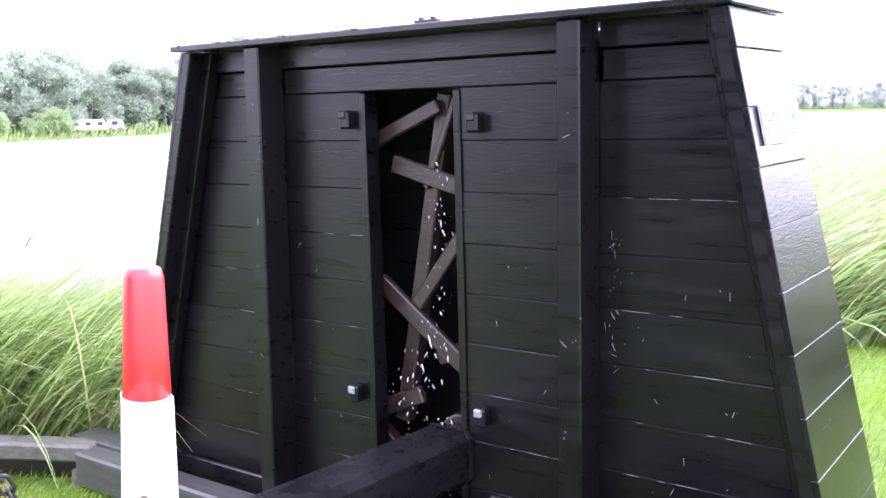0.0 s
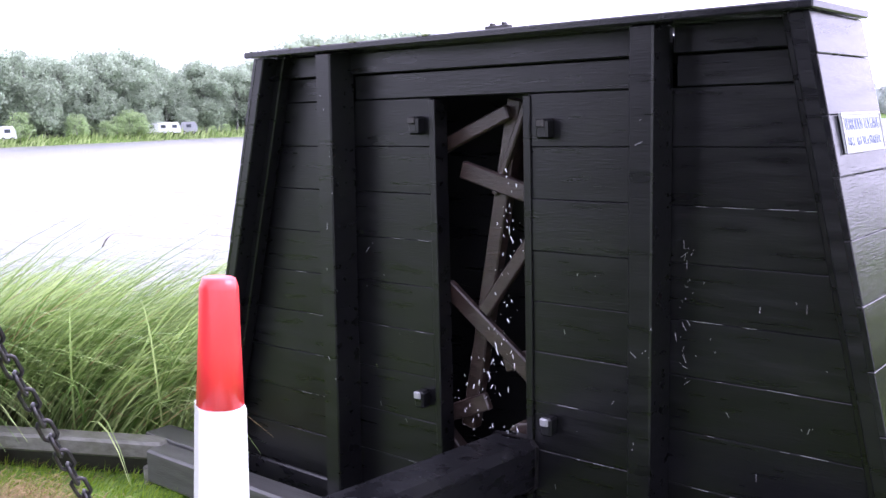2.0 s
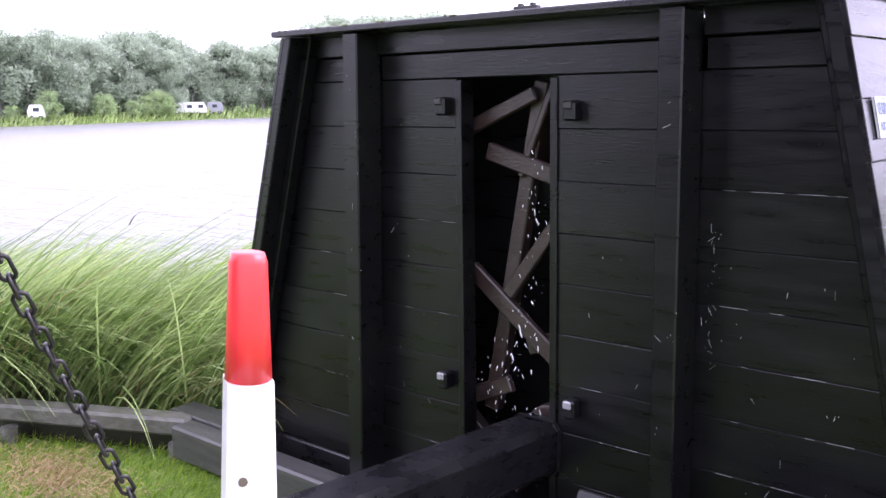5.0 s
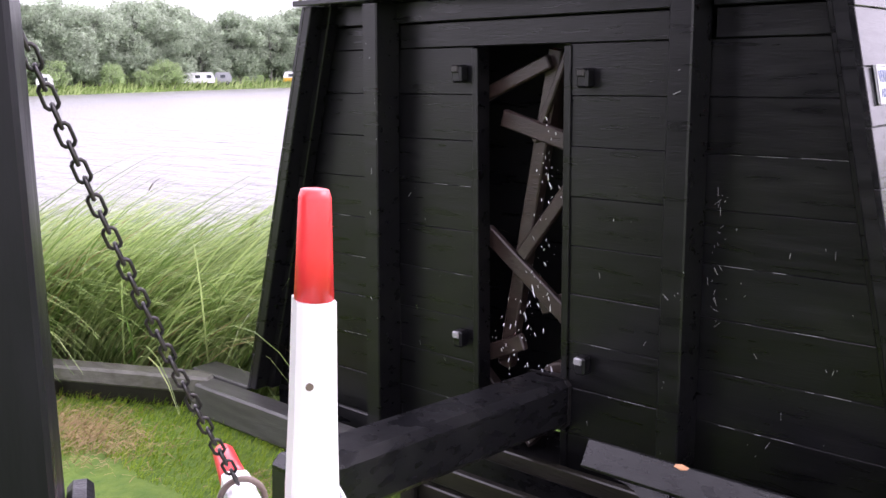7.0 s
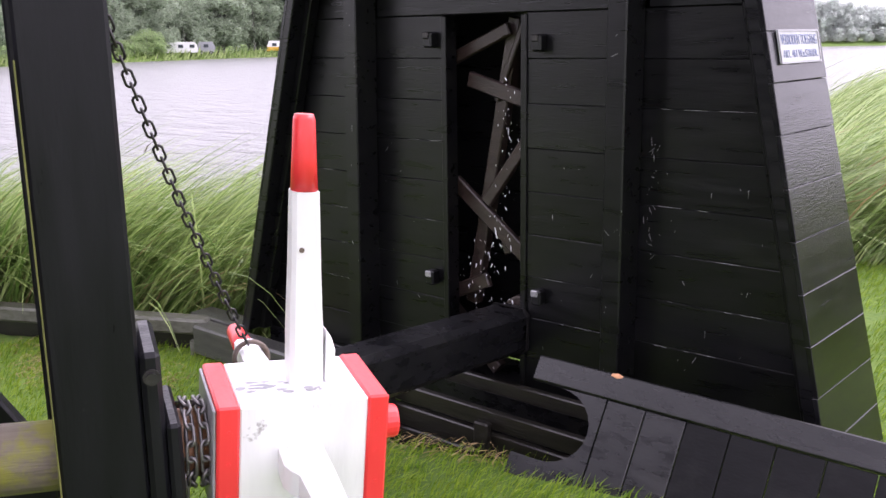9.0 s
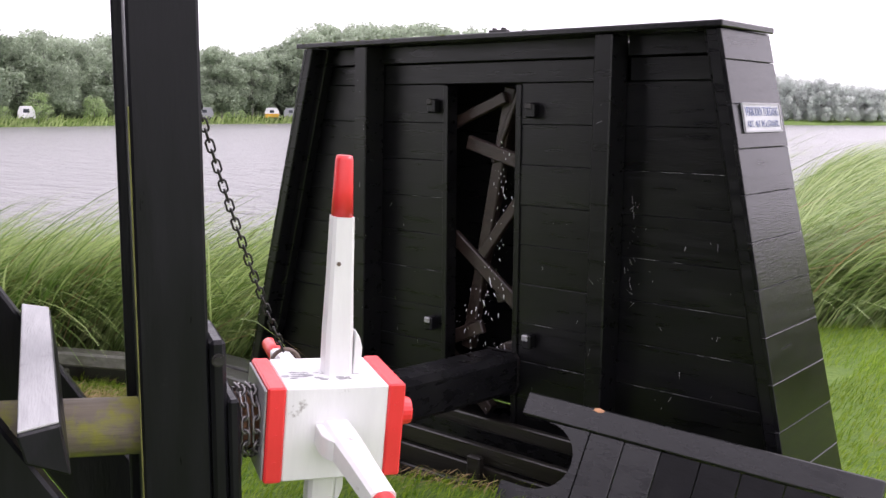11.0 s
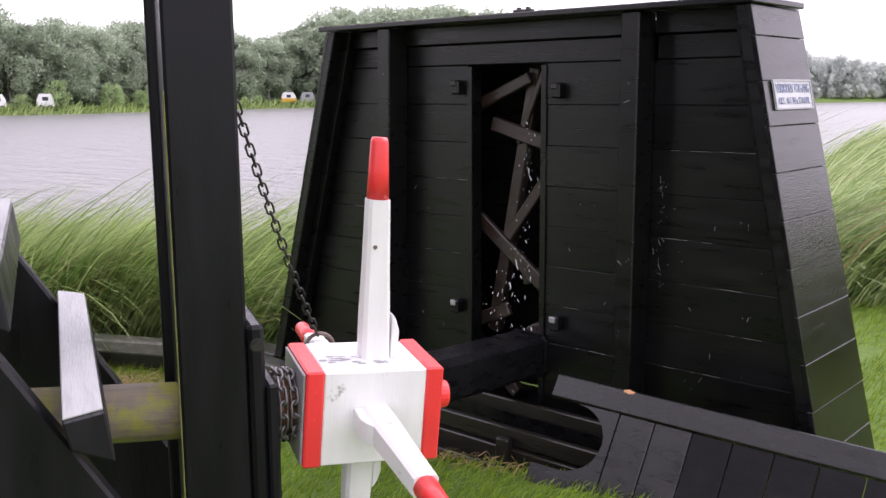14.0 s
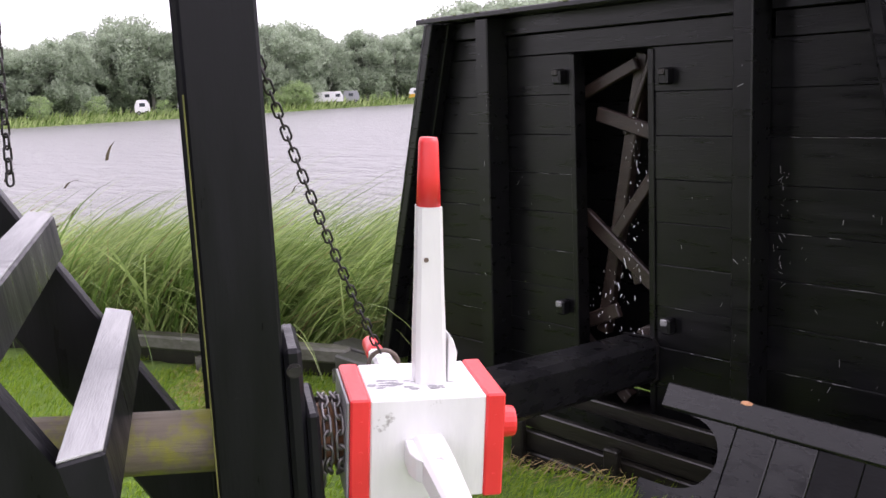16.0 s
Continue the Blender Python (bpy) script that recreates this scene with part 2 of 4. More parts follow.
def beam(p0, p1, wide, high, up=(0, 0, 1), w=0.006, taper=1.0, bm=None):
    """A square beam from p0 to p1; taper: the end's size by the start's."""
    p0, p1 = Vector(p0), Vector(p1)
    z = (p1 - p0).normalized()
    x = z.cross(Vector(up)).normalized()
    y = x.cross(z)
    one = bmesh.new()
    vs = []
    for p, k in ((p0, 1.0), (p1, taper)):
        for sx, sy in ((-1, -1), (1, -1), (1, 1), (-1, 1)):
            vs.append(one.verts.new(p + x * sx * wide / 2 * k + y * sy * high / 2 * k))
    for f in ((3, 2, 1, 0), (4, 5, 6, 7), (0, 1, 5, 4), (1, 2, 6, 5), (2, 3, 7, 6), (3, 0, 4, 7)):
        one.faces.new([vs[i] for i in f])
    bmesh.ops.recalc_face_normals(one, faces=one.faces)
    bevel(one, w)
    return joined(bm, one)


def rod(p0, p1, r0, r1=None, seg=24, w=0.0, bm=None):
    p0, p1 = Vector(p0), Vector(p1)
    one = bmesh.new()
    d = p1 - p0
    m = Matrix.Translation((p0 + p1) / 2) @ d.to_track_quat("Z", "Y").to_matrix().to_4x4()
    bmesh.ops.create_cone(one, cap_ends=True, segments=seg, radius1=r0, radius2=r1 if r1 is not None else r0,
                          depth=d.length, matrix=m)
    if w:
        caps = [e for f in one.faces if len(f.verts) > 4 for e in f.edges]
        bmesh.ops.bevel(one, geom=list(set(caps)), offset=w, segments=2, affect="EDGES", profile=0.6)
    return joined(bm, one)


def ring(radius, thick, seg=20, sides=8, long=0.0):
    """A round ring in the xy plane, drawn out along x by long."""
    bm = bmesh.new()
    rows = []
    for i in range(seg):
        a = 2 * math.pi * i / seg
        cx = math.cos(a) * radius + (long / 2 if math.cos(a) > 0 else -long / 2)
        cy = math.sin(a) * radius
        rows.append([bm.verts.new((cx + math.cos(a) * math.cos(b) * thick, cy + math.sin(a) * math.cos(b) * thick,
                                   math.sin(b) * thick)) for b in [2 * math.pi * j / sides for j in range(sides)]])
    for i in range(seg):
        for j in range(sides):
            bm.faces.new((rows[i][j], rows[(i + 1) % seg][j], rows[(i + 1) % seg][(j + 1) % sides], rows[i][(j + 1) % sides]))
    return bm


LINK = mesh_of("link", ring(0.0085, 0.0028, 10, 5, 0.016), IRON, True)
LINK_GREY = mesh_of("link", ring(0.0085, 0.003, 10, 5, 0.016), GALV, True)
PITCH = 0.0255


def chain(points, label, mesh=None, size=1.0):
    """A chain whose links follow a line of points."""
    top = thing("chain", label, "chain", Matrix.Translation(points[0]))
    pts = [Vector(p) - Vector(points[0]) for p in points]
    step = PITCH * size
    i, here, left, k = 0, pts[0], step / 2, 0
    while i < len(pts) - 1:
        d = pts[i + 1] - here
        if d.length < left:
            left -= d.length
            i += 1
            here = pts[i]
            continue
        here = here + d.normalized() * left
        left = step
        q = d.to_track_quat("X", "Z").to_matrix().to_4x4()
        ob = new("link", mesh or LINK)
        ob.parent = top
        ob.matrix_basis = (Matrix.Translation(here) @ q @ Matrix.Rotation(radians(45 + 90 * (k % 2)), 4, "X")
                           @ Matrix.Scale(size, 4))
        k += 1
    return top


def sagging(p0, p1, sag, n=14):
    p0, p1 = Vector(p0), Vector(p1)
    return [p0.lerp(p1, i / n) - Vector((0, 0, sag * 4 * (i / n) * (1 - i / n))) for i in range(n + 1)]


# ---- ground, water ----
SHORE_X = [-200, -60, -2.0, -1.75, -0.7, 0.6, 2, 8, 60, 200]
SHORE_Y = [-120, -28, -0.08, 0.45, 3.4, 3.75, 4.1, 5.0, 14, 60]
FAR_AZ = [-80, -40, -4.8, 13.8, 20, 38.3, 49.3, 63.2, 75, 100, 120, 140]
FAR_R = [300, 240, 205, 180, 169, 158, 142, 113, 104, 108, 130, 200]


def shore_y(x):
    return np.interp(x, SHORE_X, SHORE_Y)


def far_r(x, y):
    az = math.degrees(math.atan2(-(x - 3), y + 3.9))
    return math.hypot(x - 3, y + 3.9) - float(np.interp(az, FAR_AZ, FAR_R))


def land(x, y):
    k = min(1, max(0, (x + 1.2) / 2.6))
    k = k * k * (3 - 2 * k)
    return -0.27 + 0.25 * k + 0.02 * noise.noise((x * 0.8, y * 0.8, 0))


def ground_z(x, y):
    over = y - float(shore_y(x))
    near = land(x, y)
    if -0.55 < x < 1.2 and -0.52 < y < 0.34:
        near -= 0.4  # the wheel pit
    if over <= 0:
        return near
    right = min(1, max(0, (x + 2.5 + 0.25 * y) / 2.5))
    reach = 0.8 + 13 * right
    wet = near - min(1, over / reach) * (0.45 - 0.3 * right) - min(1, max(0, over - 4 - 15 * right) / 8) * 0.8
    f = far_r(x, y)
    if f > -6 and over > 8:
        k = min(1, max(0, (f + 6) / 9))
        return wet + (0.15 - wet) * k + max(0, f) * 0.006
    return wet


def axis_steps(c, near, far):
    out = [c]
    step = 0.12
    for sign in (1, -1):
        p, s = c, step
        side = []
        while abs(p - c) < far:
            s = step if abs(p - c) < near else s * 1.09
            p += sign * s
            side.append(p)
        out += side
    return sorted(out)


def sheet(name, xs, ys, height, mat, smooth=True):
    verts = [(x, y, height(x, y)) for y in ys for x in xs]
    w = len(xs)
    faces = [(j * w + i, j * w + i + 1, (j + 1) * w + i + 1, (j + 1) * w + i) for j in range(len(ys) - 1) for i in range(w - 1)]
    me = bpy.data.meshes.new(name)
    me.from_pydata(verts, [], faces)
    me.materials.append(mat)
    for f in me.polygons:
        f.use_smooth = smooth
    return new(name, me)


ground = sheet("ground", axis_steps(0, 5, 1500), axis_steps(0, 6, 1500), ground_z, LAWN)
tagged(ground, "grassy bank with worn straw patches beside the lake", "lawn", kind="structure")


def wave(x, y):
    d = math.hypot(x, y)
    a = 0.035 if d < 160 else 0.0
    return -0.5 + a * noise.noise((x * 0.55 + y * 0.3, y * 0.9 - x * 0.5, 3.1)) + 0.4 * a * noise.noise((x * 1.7, y * 2.1, 7))


water = sheet("water", axis_steps(-6, 1, 260), axis_steps(6, 1, 300), wave, WATER)
tagged(water, "choppy grey lake water under rain clouds", "lake", kind="structure")

# ---- wheel housing ----
CX = 0.05


def half(z, s=-1):
    """Half the width at a height; the two ends slope a little differently."""
    return 1.235 + 0.292 * (1.94 - z) if s < 0 else 1.3 + 0.207 * (1.94 - z)


HOUSE_BASE = -0.06
housing = thing("wheel_housing", "black tarred wooden water wheel housing with sloping ends", "wheel housing",
                Matrix.Translation((0, 0, 0)))
SLOT = 0.25
JOINTS = [1.86, 1.75, 1.55, 1.35, 1.15, 0.95, 0.75, 0.55, 0.35, 0.15, HOUSE_BASE]
rnd = random.Random(4)


def columns(z0, z1):
    g = 0.0007
    j = rnd.uniform(-0.002, 0.002)
    for lo, hi in (((CX - half(z0) + 0.02, CX - half(z1) + 0.02), (-0.72, -0.72)), ((-0.72, -0.72), (-SLOT, -SLOT)),
                   ((SLOT, SLOT), (0.81, 0.81)), ((0.81, 0.81), (CX + half(z0, 1) - 0.02, CX + half(z1, 1) - 0.02))):
        j = rnd.uniform(-0.002, 0.002)
        pts = [(lo[0], z0 + g), (hi[0], z0 + g), (hi[1], z1 - g), (lo[1], z1 - g)]
        part("board", prism(pts, lambda p, s: (p[0], j + s * 0.025, p[1]), 0.0022), BLACK, housing)


for z1, z0 in zip(JOINTS[1:], JOINTS[2:]):
    columns(z0, z1)
# boards over the slot, from end to end
for z0, z1, y0 in ((1.75, 1.86, -0.004), (1.86, 1.955, -0.03)):
    for lo, hi in (((CX - half(z0) + 0.03, CX - half(z1) + 0.03), (-0.77, -0.77)), ((-0.68, -0.68), (0.765, 0.765)),
                   ((0.855, 0.855), (CX + half(z0, 1) - 0.03, CX + half(z1, 1) - 0.03))):
        pts = [(lo[0], z0 + 0.002), (hi[0], z0 + 0.002), (hi[1], z1 - 0.002), (lo[1], z1 - 0.002)]
        part("top_board", prism(pts, lambda p, s: (p[0], y0 + s * 0.03, p[1]), 0.004), BLACK, housing)
# deep upright posts on the front
for x0, x1, splay in ((-0.77, -0.68, -0.045), (0.755, 0.845, -0.005)):
    post_outline = [(x0 + splay, HOUSE_BASE - 0.1), (x1 + splay, HOUSE_BASE - 0.1), (x1, 1.955), (x0, 1.955)]
    part("post", prism(post_outline, lambda p, q: (p[0], -0.155 + q * 0.149, p[1]), 0.006), BLACK, housing)
# sloping corner posts, with a second narrower strip inside
for s in (-1, 1):
    for a, b, y0, y1 in ((0.0, 0.065, -0.155, -0.012), (0.065, 0.11, -0.075, -0.012)):
        pts = [(CX + s * (half(z, s) - k - 0.004), z) for z, k in ((HOUSE_BASE, a), (HOUSE_BASE, b), (1.955, b), (1.955, a))]
        part("corner_post", prism(pts, lambda p, q: (p[0], y0 + q * (y1 - y0), p[1]), 0.005), BLACK, housing)
# slot jambs
for s in (-1, 1):
    part("jamb", box((s * SLOT - 0.016 - s * 0.012, -0.012, HOUSE_BASE), (s * SLOT + 0.016 - s * 0.012, 0.075, 1.745), 0.004),
         BLACK, housing, "worn black door jamb")
# boards of both sloping ends
for s in (-1, 1):
    zs = [1.955, 1.83, 1.65, 1.47, 1.285, 1.095, 0.905, 0.715, 0.525, 0.335, 0.145, HOUSE_BASE]
    for z1, z0 in zip(zs, zs[1:]):
        j = rnd.uniform(-0.0015, 0.0015)
        lap = 0.0012
        pts = [(CX + s * (half(z0, s) + j + lap), z0 + 0.001), (CX + s * (half(z1, s) + j), z1 - 0.001),
               (CX + s * (half(z1, s) + j - 0.022), z1 - 0.001), (CX + s * (half(z0, s) + j - 0.022), z0 + 0.001)]
        part("end_board", prism(pts, lambda p, q: (p[0], -0.157 + q * (0.492 + 0.062 * (1.955 - p[1])), p[1]), 0.0025), BLACK_END, housing)
# back wall
pts = [(CX - half(HOUSE_BASE), HOUSE_BASE), (CX + half(HOUSE_BASE, 1), HOUSE_BASE), (CX + half(1.95, 1), 1.95), (CX - half(1.95), 1.95)]
part("back_wall", prism([(p[0] * 0.985, p[1]) for p in pts], lambda p, q: (p[0], 0.31 + 0.062 * (1.955 - p[1]) + q * 0.022, p[1]), 0.002), BLACK, housing)
# roof
part("roof", box((CX - 1.27, -0.185, 1.957), (CX + 1.315, 0.345, 1.985), 0.005), BLACK_END, housing, "flat black roof board")
bm = bmesh.new()
mr = random.Random(9)
for i in range(46):
    x = CX - 1.25 + 1.1 * mr.random() ** 1.4
    bmesh.ops.create_icosphere(bm, subdivisions=1, radius=mr.uniform(0.004, 0.009),
                               matrix=Matrix.Translation((x, -0.18 + mr.random() ** 2 * 0.1, 1.985)) @ Matrix.Diagonal((1.6, 1.2, 0.6, 1)))
tagged(part("moss", bm, MOSS, housing, "green moss tufts on the roof edge"), kind="stuff")
bm = box((0.13, -0.12, 1.985), (0.24, -0.09, 2.003), 0.003)
box((0.15, -0.117, 2.001), (0.165, -0.093, 2.013), 0.002, bm)
box((0.205, -0.117, 2.001), (0.22, -0.093, 2.013), 0.002, bm)
part("roof_hinge", bm, IRON, housing, "small iron roof hinge")
# turn buttons beside the slot
for x, z in ((-0.305, 1.645), (0.335, 1.625), (-0.315, 0.47), (0.34, 0.475)):
    b = part("turn_button", box((x - 0.026, -0.055, z - 0.045), (x + 0.026, 0.001, z + 0.03), 0.009), BLACK, housing, "black wooden turn button")
    part("cap", box((x - 0.019, -0.066, z - 0.002), (x + 0.017, -0.052, z + 0.03), 0.005), CAPGREY if z < 1 else IRON, b, "worn grey bolt cap")
# pale scuffs and splashes beside the posts
bm = bmesh.new()
fr = random.Random(17)
for i in range(84):
    if i < 30:
        x, z, y = fr.gauss(0.9, 0.02), fr.choice((1.18, 1.05, 0.9, 0.8)) + fr.gauss(0, 0.05), -0.009
    elif i < 52:
        x, z, y = fr.choice((-0.72, 0.81)) + fr.uniform(-0.04, 0.04), fr.uniform(0.1, 1.8), -0.1575
    else:
        x, z, y = fr.choice((fr.uniform(0.95, 1.4), fr.uniform(-0.65, -0.35), fr.uniform(0.35, 0.7))), fr.uniform(0.1, 1.2), -0.009
    w, h = fr.uniform(0.001, 0.0022), fr.choice((0.003, 0.005, 0.008, 0.02, 0.03))
    bmesh.ops.create_cube(bm, size=1, matrix=Matrix.Translation((x, y, z)) @ Matrix.Rotation(fr.gauss(0, 0.5), 4, "Y") @ Matrix.Diagonal((w, 0.001, h, 1)))
# Pale lines at the joints: worn paint, plus edge highlights put in as colour.
for z in JOINTS[3:-1]:
    for x0, x1 in ((-1.2, -0.78), (-0.67, -0.27), (0.27, 0.76), (0.9, 1.4)):
        x = x0 + fr.random() * 0.12
        while x < x1 - 0.05:
            run = min(fr.uniform(0.015, 0.11), x1 - x)
            if fr.random() < 0.4:
                bmesh.ops.create_cube(bm, size=1, matrix=Matrix.Translation((x + run / 2, -0.003, z + fr.uniform(-0.001, 0.001))) @ Matrix.Diagonal((run, 0.002, fr.uniform(0.0007, 0.0016), 1)))
            x += run + fr.uniform(0.01, 0.08)
tagged(part("scuffs", bm, CAPGREY, housing, "pale scuffs, splashes, worn joints and painted edge highlights on the black boards"), kind="stuff")

# ---- sign on the end ----
nx = Vector((1, 0, 0.207)).normalized()
sign_m = Matrix.Translation((CX + half(1.594, 1) + 0.006, 0.11, 1.594)) @ Matrix(((0, -nx.z, nx.x, 0), (1, 0, 0, 0), (0, nx.x, nx.z, 0), (0, 0, 0, 1)))
sign = thing("warning_sign", "white enamel no-entry sign with blue letters on the housing", "sign", sign_m)
part("plate", box((-0.195, -0.062, -0.003), (0.195, 0.062, 0.003), 0.002), SIGNW, sign)
bm = bmesh.new()
for lo, hi in (((-0.195, 0.055), (0.195, 0.062)), ((-0.195, -0.062), (0.195, -0.055)), ((-0.195, -0.054), (-0.188, 0.054)), ((0.188, -0.054), (0.195, 0.054))):
    box((*lo, 0.0035), (*hi, 0.0065), 0.0, bm)
part("border", bm, CAPGREY, sign, "grey raised border")


def lettering(text, size, loc, width):
    cu = bpy.data.curves.new("lettering", "FONT")
    cu.body = text
    cu.size = size
    cu.align_x, cu.align_y = "CENTER", "CENTER"
    cu.extrude = 0.0006
    cu.materials.append(SIGNB)
    ob = new("lettering", cu)
    ob.parent = sign
    bpy.context.view_layer.update()
    ob.scale = (width / max(ob.dimensions.x, 0.001), 1, 1)
    ob.location = loc
    return ob


lettering("VERBODEN TOEGANG", 0.055, (0, 0.024, 0.0045), 0.345)
lettering("ART. 461 W.v.STRAFR.", 0.042, (0, -0.028, 0.0045), 0.335)

# ---- paddle wheel, at rest ----
WY = 0.17
HUB = Vector((0.17, WY, 0.29))
wheel = thing("paddle_wheel", "wet brown wooden paddle wheel inside the black housing", "paddle wheel", Matrix.Translation(HUB))


def polar(r, deg, y=0.0):
    a = radians(deg)
    return Vector((math.sin(a) * r, y, math.cos(a) * r))


part("hub", rod((0, -0.09, 0), (0, 0.1, 0), 0.13, seg=16, w=0.01), WHEELWOOD, wheel)
ARMS = 6
OFF = -0.37


def along(r, deg, off=OFF, y=0.0):
    """A place on an arm that passes the hub at a distance."""
    return polar(r, deg, y) + polar(off, deg + 90)


for k in range(ARMS):
    d = 11 + k * 360 / ARMS
    if along(1, d).z < -0.4:
        continue
    part("arm", beam(along(-0.05, d), along(1.4, d), 0.07, 0.06, (0, 1, 0)), WHEELWOOD, wheel)
    part("paddle", beam(along(1.0, d, OFF - 0.02, 0.05), along(1.43, d + 2, OFF + 0.03, 0.05), 0.03, 0.2, (0, 1, 0)), WHEELWOOD, wheel)
    for r, tilt in ((1.05, -0.02), (0.42, -0.13)):
        part("brace", beam(along(r - tilt, d, OFF - 0.2, -0.045), along(r + tilt, d, OFF + 0.34, -0.045), 0.075, 0.035, (0, 1, 0)), WHEELWOOD, wheel)
    part("strut", beam(along(0.5, d, OFF + 0.02, -0.05), along(1.25, d, OFF + 0.4, -0.05), 0.06, 0.035, (0, 1, 0)), WHEELWOOD, wheel)
    part("strut", beam(along(1.35, d, OFF, -0.05), along(1.12, d, OFF - 0.35, -0.05), 0.06, 0.035, (0, 1, 0)), WHEELWOOD, wheel)

# ---- axle beam from the mill ----
axle = thing("axle_beam", "thick black wooden axle beam entering the housing", "axle", Matrix.Translation((0.18, -0.4, 0.31)))
part("shaft", beam((-0.02, 0.47, -0.035), (-0.03, -1.0, 0.03), 0.22, 0.21, w=0.03), BLACK_WET, axle)
part("collar", beam((-0.02, 0.36, -0.03), (-0.02, 0.40, -0.032), 0.235, 0.225, w=0.03), IRON, axle, "iron collar")

# ---- sluice in front of the slot ----
sluice = thing("sluice_trough", "wet dark plank trough in front of the wheel slot", "trough", Matrix.Translation((0.2, -0.25, -0.2)))
for k, (y, z0, z1) in enumerate(((-0.27, -0.4, -0.03), (-0.1, -0.12, -0.01), (-0.1, 0.0, 0.1), (-0.08, 0.11, 0.195), (0.09, 0.2, 0.27))):
    part("plank", box((-0.62 + 0.03 * k, y - 0.02, z0), (0.95, y + 0.02, z1), 0.006), SLUICE, sluice)
for x in (-0.5, 0.1, 0.7):
    part("stake", box((x - 0.04, -0.165, -0.5), (x + 0.04, -0.122, 0.16), 0.008), SLUICE, sluice)

# ---- leaning cover panel with a notch ----
o = Vector((0.655, -0.69, -0.065))
ex = (Vector((2.12, -0.36, 0.315)) - Vector((0.617, -0.425, 0.352))).normalized()
ez = Vector((-0.03, 0.265, 0.415))
ez = (ez - ez.dot(ex) * ex).normalized()
ey = ez.cross(ex)
panel_m = Matrix.Translation(o) @ Matrix((ex, ey, ez)).transposed().to_4x4()
panel = thing("cover_panel", "black boarded cover panel with a round notch leaning by the housing", "panel", panel_m)
PH, PL = 0.495, 1.5
part("top_rail", box((-0.01, -0.02, PH - 0.105), (PL, 0.02, PH), 0.006), BLACK_WET, panel)
part("back_rail", box((0.0, 0.005, 0.0), (PL, 0.03, 0.085), 0.004), PANEL_DARK, panel)
notch = [(0.30 - 0.17 + 0.17 * math.cos(radians(a)), 0.235 + 0.15 * math.sin(radians(a))) for a in range(-90, 91, 15)]
first = [(0.0, 0.0), (0.335, 0.0), (0.335, PH - 0.107)] + [(0.0, PH - 0.107)] * 0 + notch[::-1] + [(0.0, 0.085)]
part("board", prism(first, lambda p, q: (p[0], -0.012 + q * 0.016, p[1]), 0.0), BLACK_WET, panel)
edges = [0.338, 0.5, 0.665, 0.835, 1.0, 1.17, 1.335, 1.5]
for a, b in zip(edges, edges[1:]):
    j = rnd.uniform(-0.002, 0.002)
    part("board", box((a + 0.002, -0.012 + j, 0.0), (b - 0.002, 0.004 + j, PH - 0.107), 0.003), BLACK_WET if b < 0.7 else PANEL_DARK, panel)
bm = bmesh.new()
bmesh.ops.create_icosphere(bm, subdivisions=1, radius=0.03, matrix=Matrix.Translation((0.35, -0.02, PH - 0.008)) @ Matrix.Diagonal((1.0, 0.1, 0.35, 1)))
part("chip", bm, CHIP, panel, "bare pine chip in the paint")

# ---- tail winch ----
YAW = 1.077
wu = Vector((0.473, 0.879, -0.064)).normalized()
wv = Vector((-0.877, 0.476, 0.057))
wv = (wv - wv.dot(wu) * wu).normalized()
ww = wu.cross(wv)
WC = Vector((1.5247, -2.4686, 0.9404))
winch_m = Matrix.Translation(WC) @ Matrix((wu, wv, ww)).transposed().to_4x4()
winch = thing("tail_winch", "white wooden winch with red edges, four spokes and a log drum", "winch", winch_m)
HX, HS, RB = 0.1495, 0.103, 0.038
part("hub_box", box((-HX + RB, -HS, -HS), (HX - RB, HS, HS), 0.003), WHITE, winch, "white painted hub box with flaking paint")
for s in (-1, 1):
    x0, x1 = sorted((s * (HX - RB), s * HX))
    bd = part("red_band", box((x0, -HS - 0.0025, -HS - 0.0025), (x1, HS + 0.0025, HS + 0.0025), 0.004), RED, winch, "red painted band")
    for zz in (-0.06, 0.0, 0.06):
        part("nail", rod((s * 0.13, -HS - 0.004, zz), (s * 0.13, -HS, zz), 0.004, seg=8), RED, bd)
# grey end plate towards the drum, red plug on the other end
part("end_plate", box((-HX - 0.006, -HS + 0.004, -HS + 0.004), (-HX - 0.0005, HS - 0.004, HS - 0.004), 0.002), CAPGREY, winch, "grey painted hub end")
part("plug", rod((HX, 0, 0.005), (HX + 0.05, 0, 0.005), 0.034, 0.031, 20, 0.006), RED, winch, "red axle plug")
part("drum", rod((-0.26, 0, 0), (-HX - 0.005, 0, 0), 0.062, 0.06, 28), BROWN, winch, "worn brown drum", True)
part("log", rod((-1.35, 0, 0), (-0.26, 0, 0), 0.061, 0.059, 28, 0.004), BARE, winch, "grey log shaft with yellow-green algae", True)


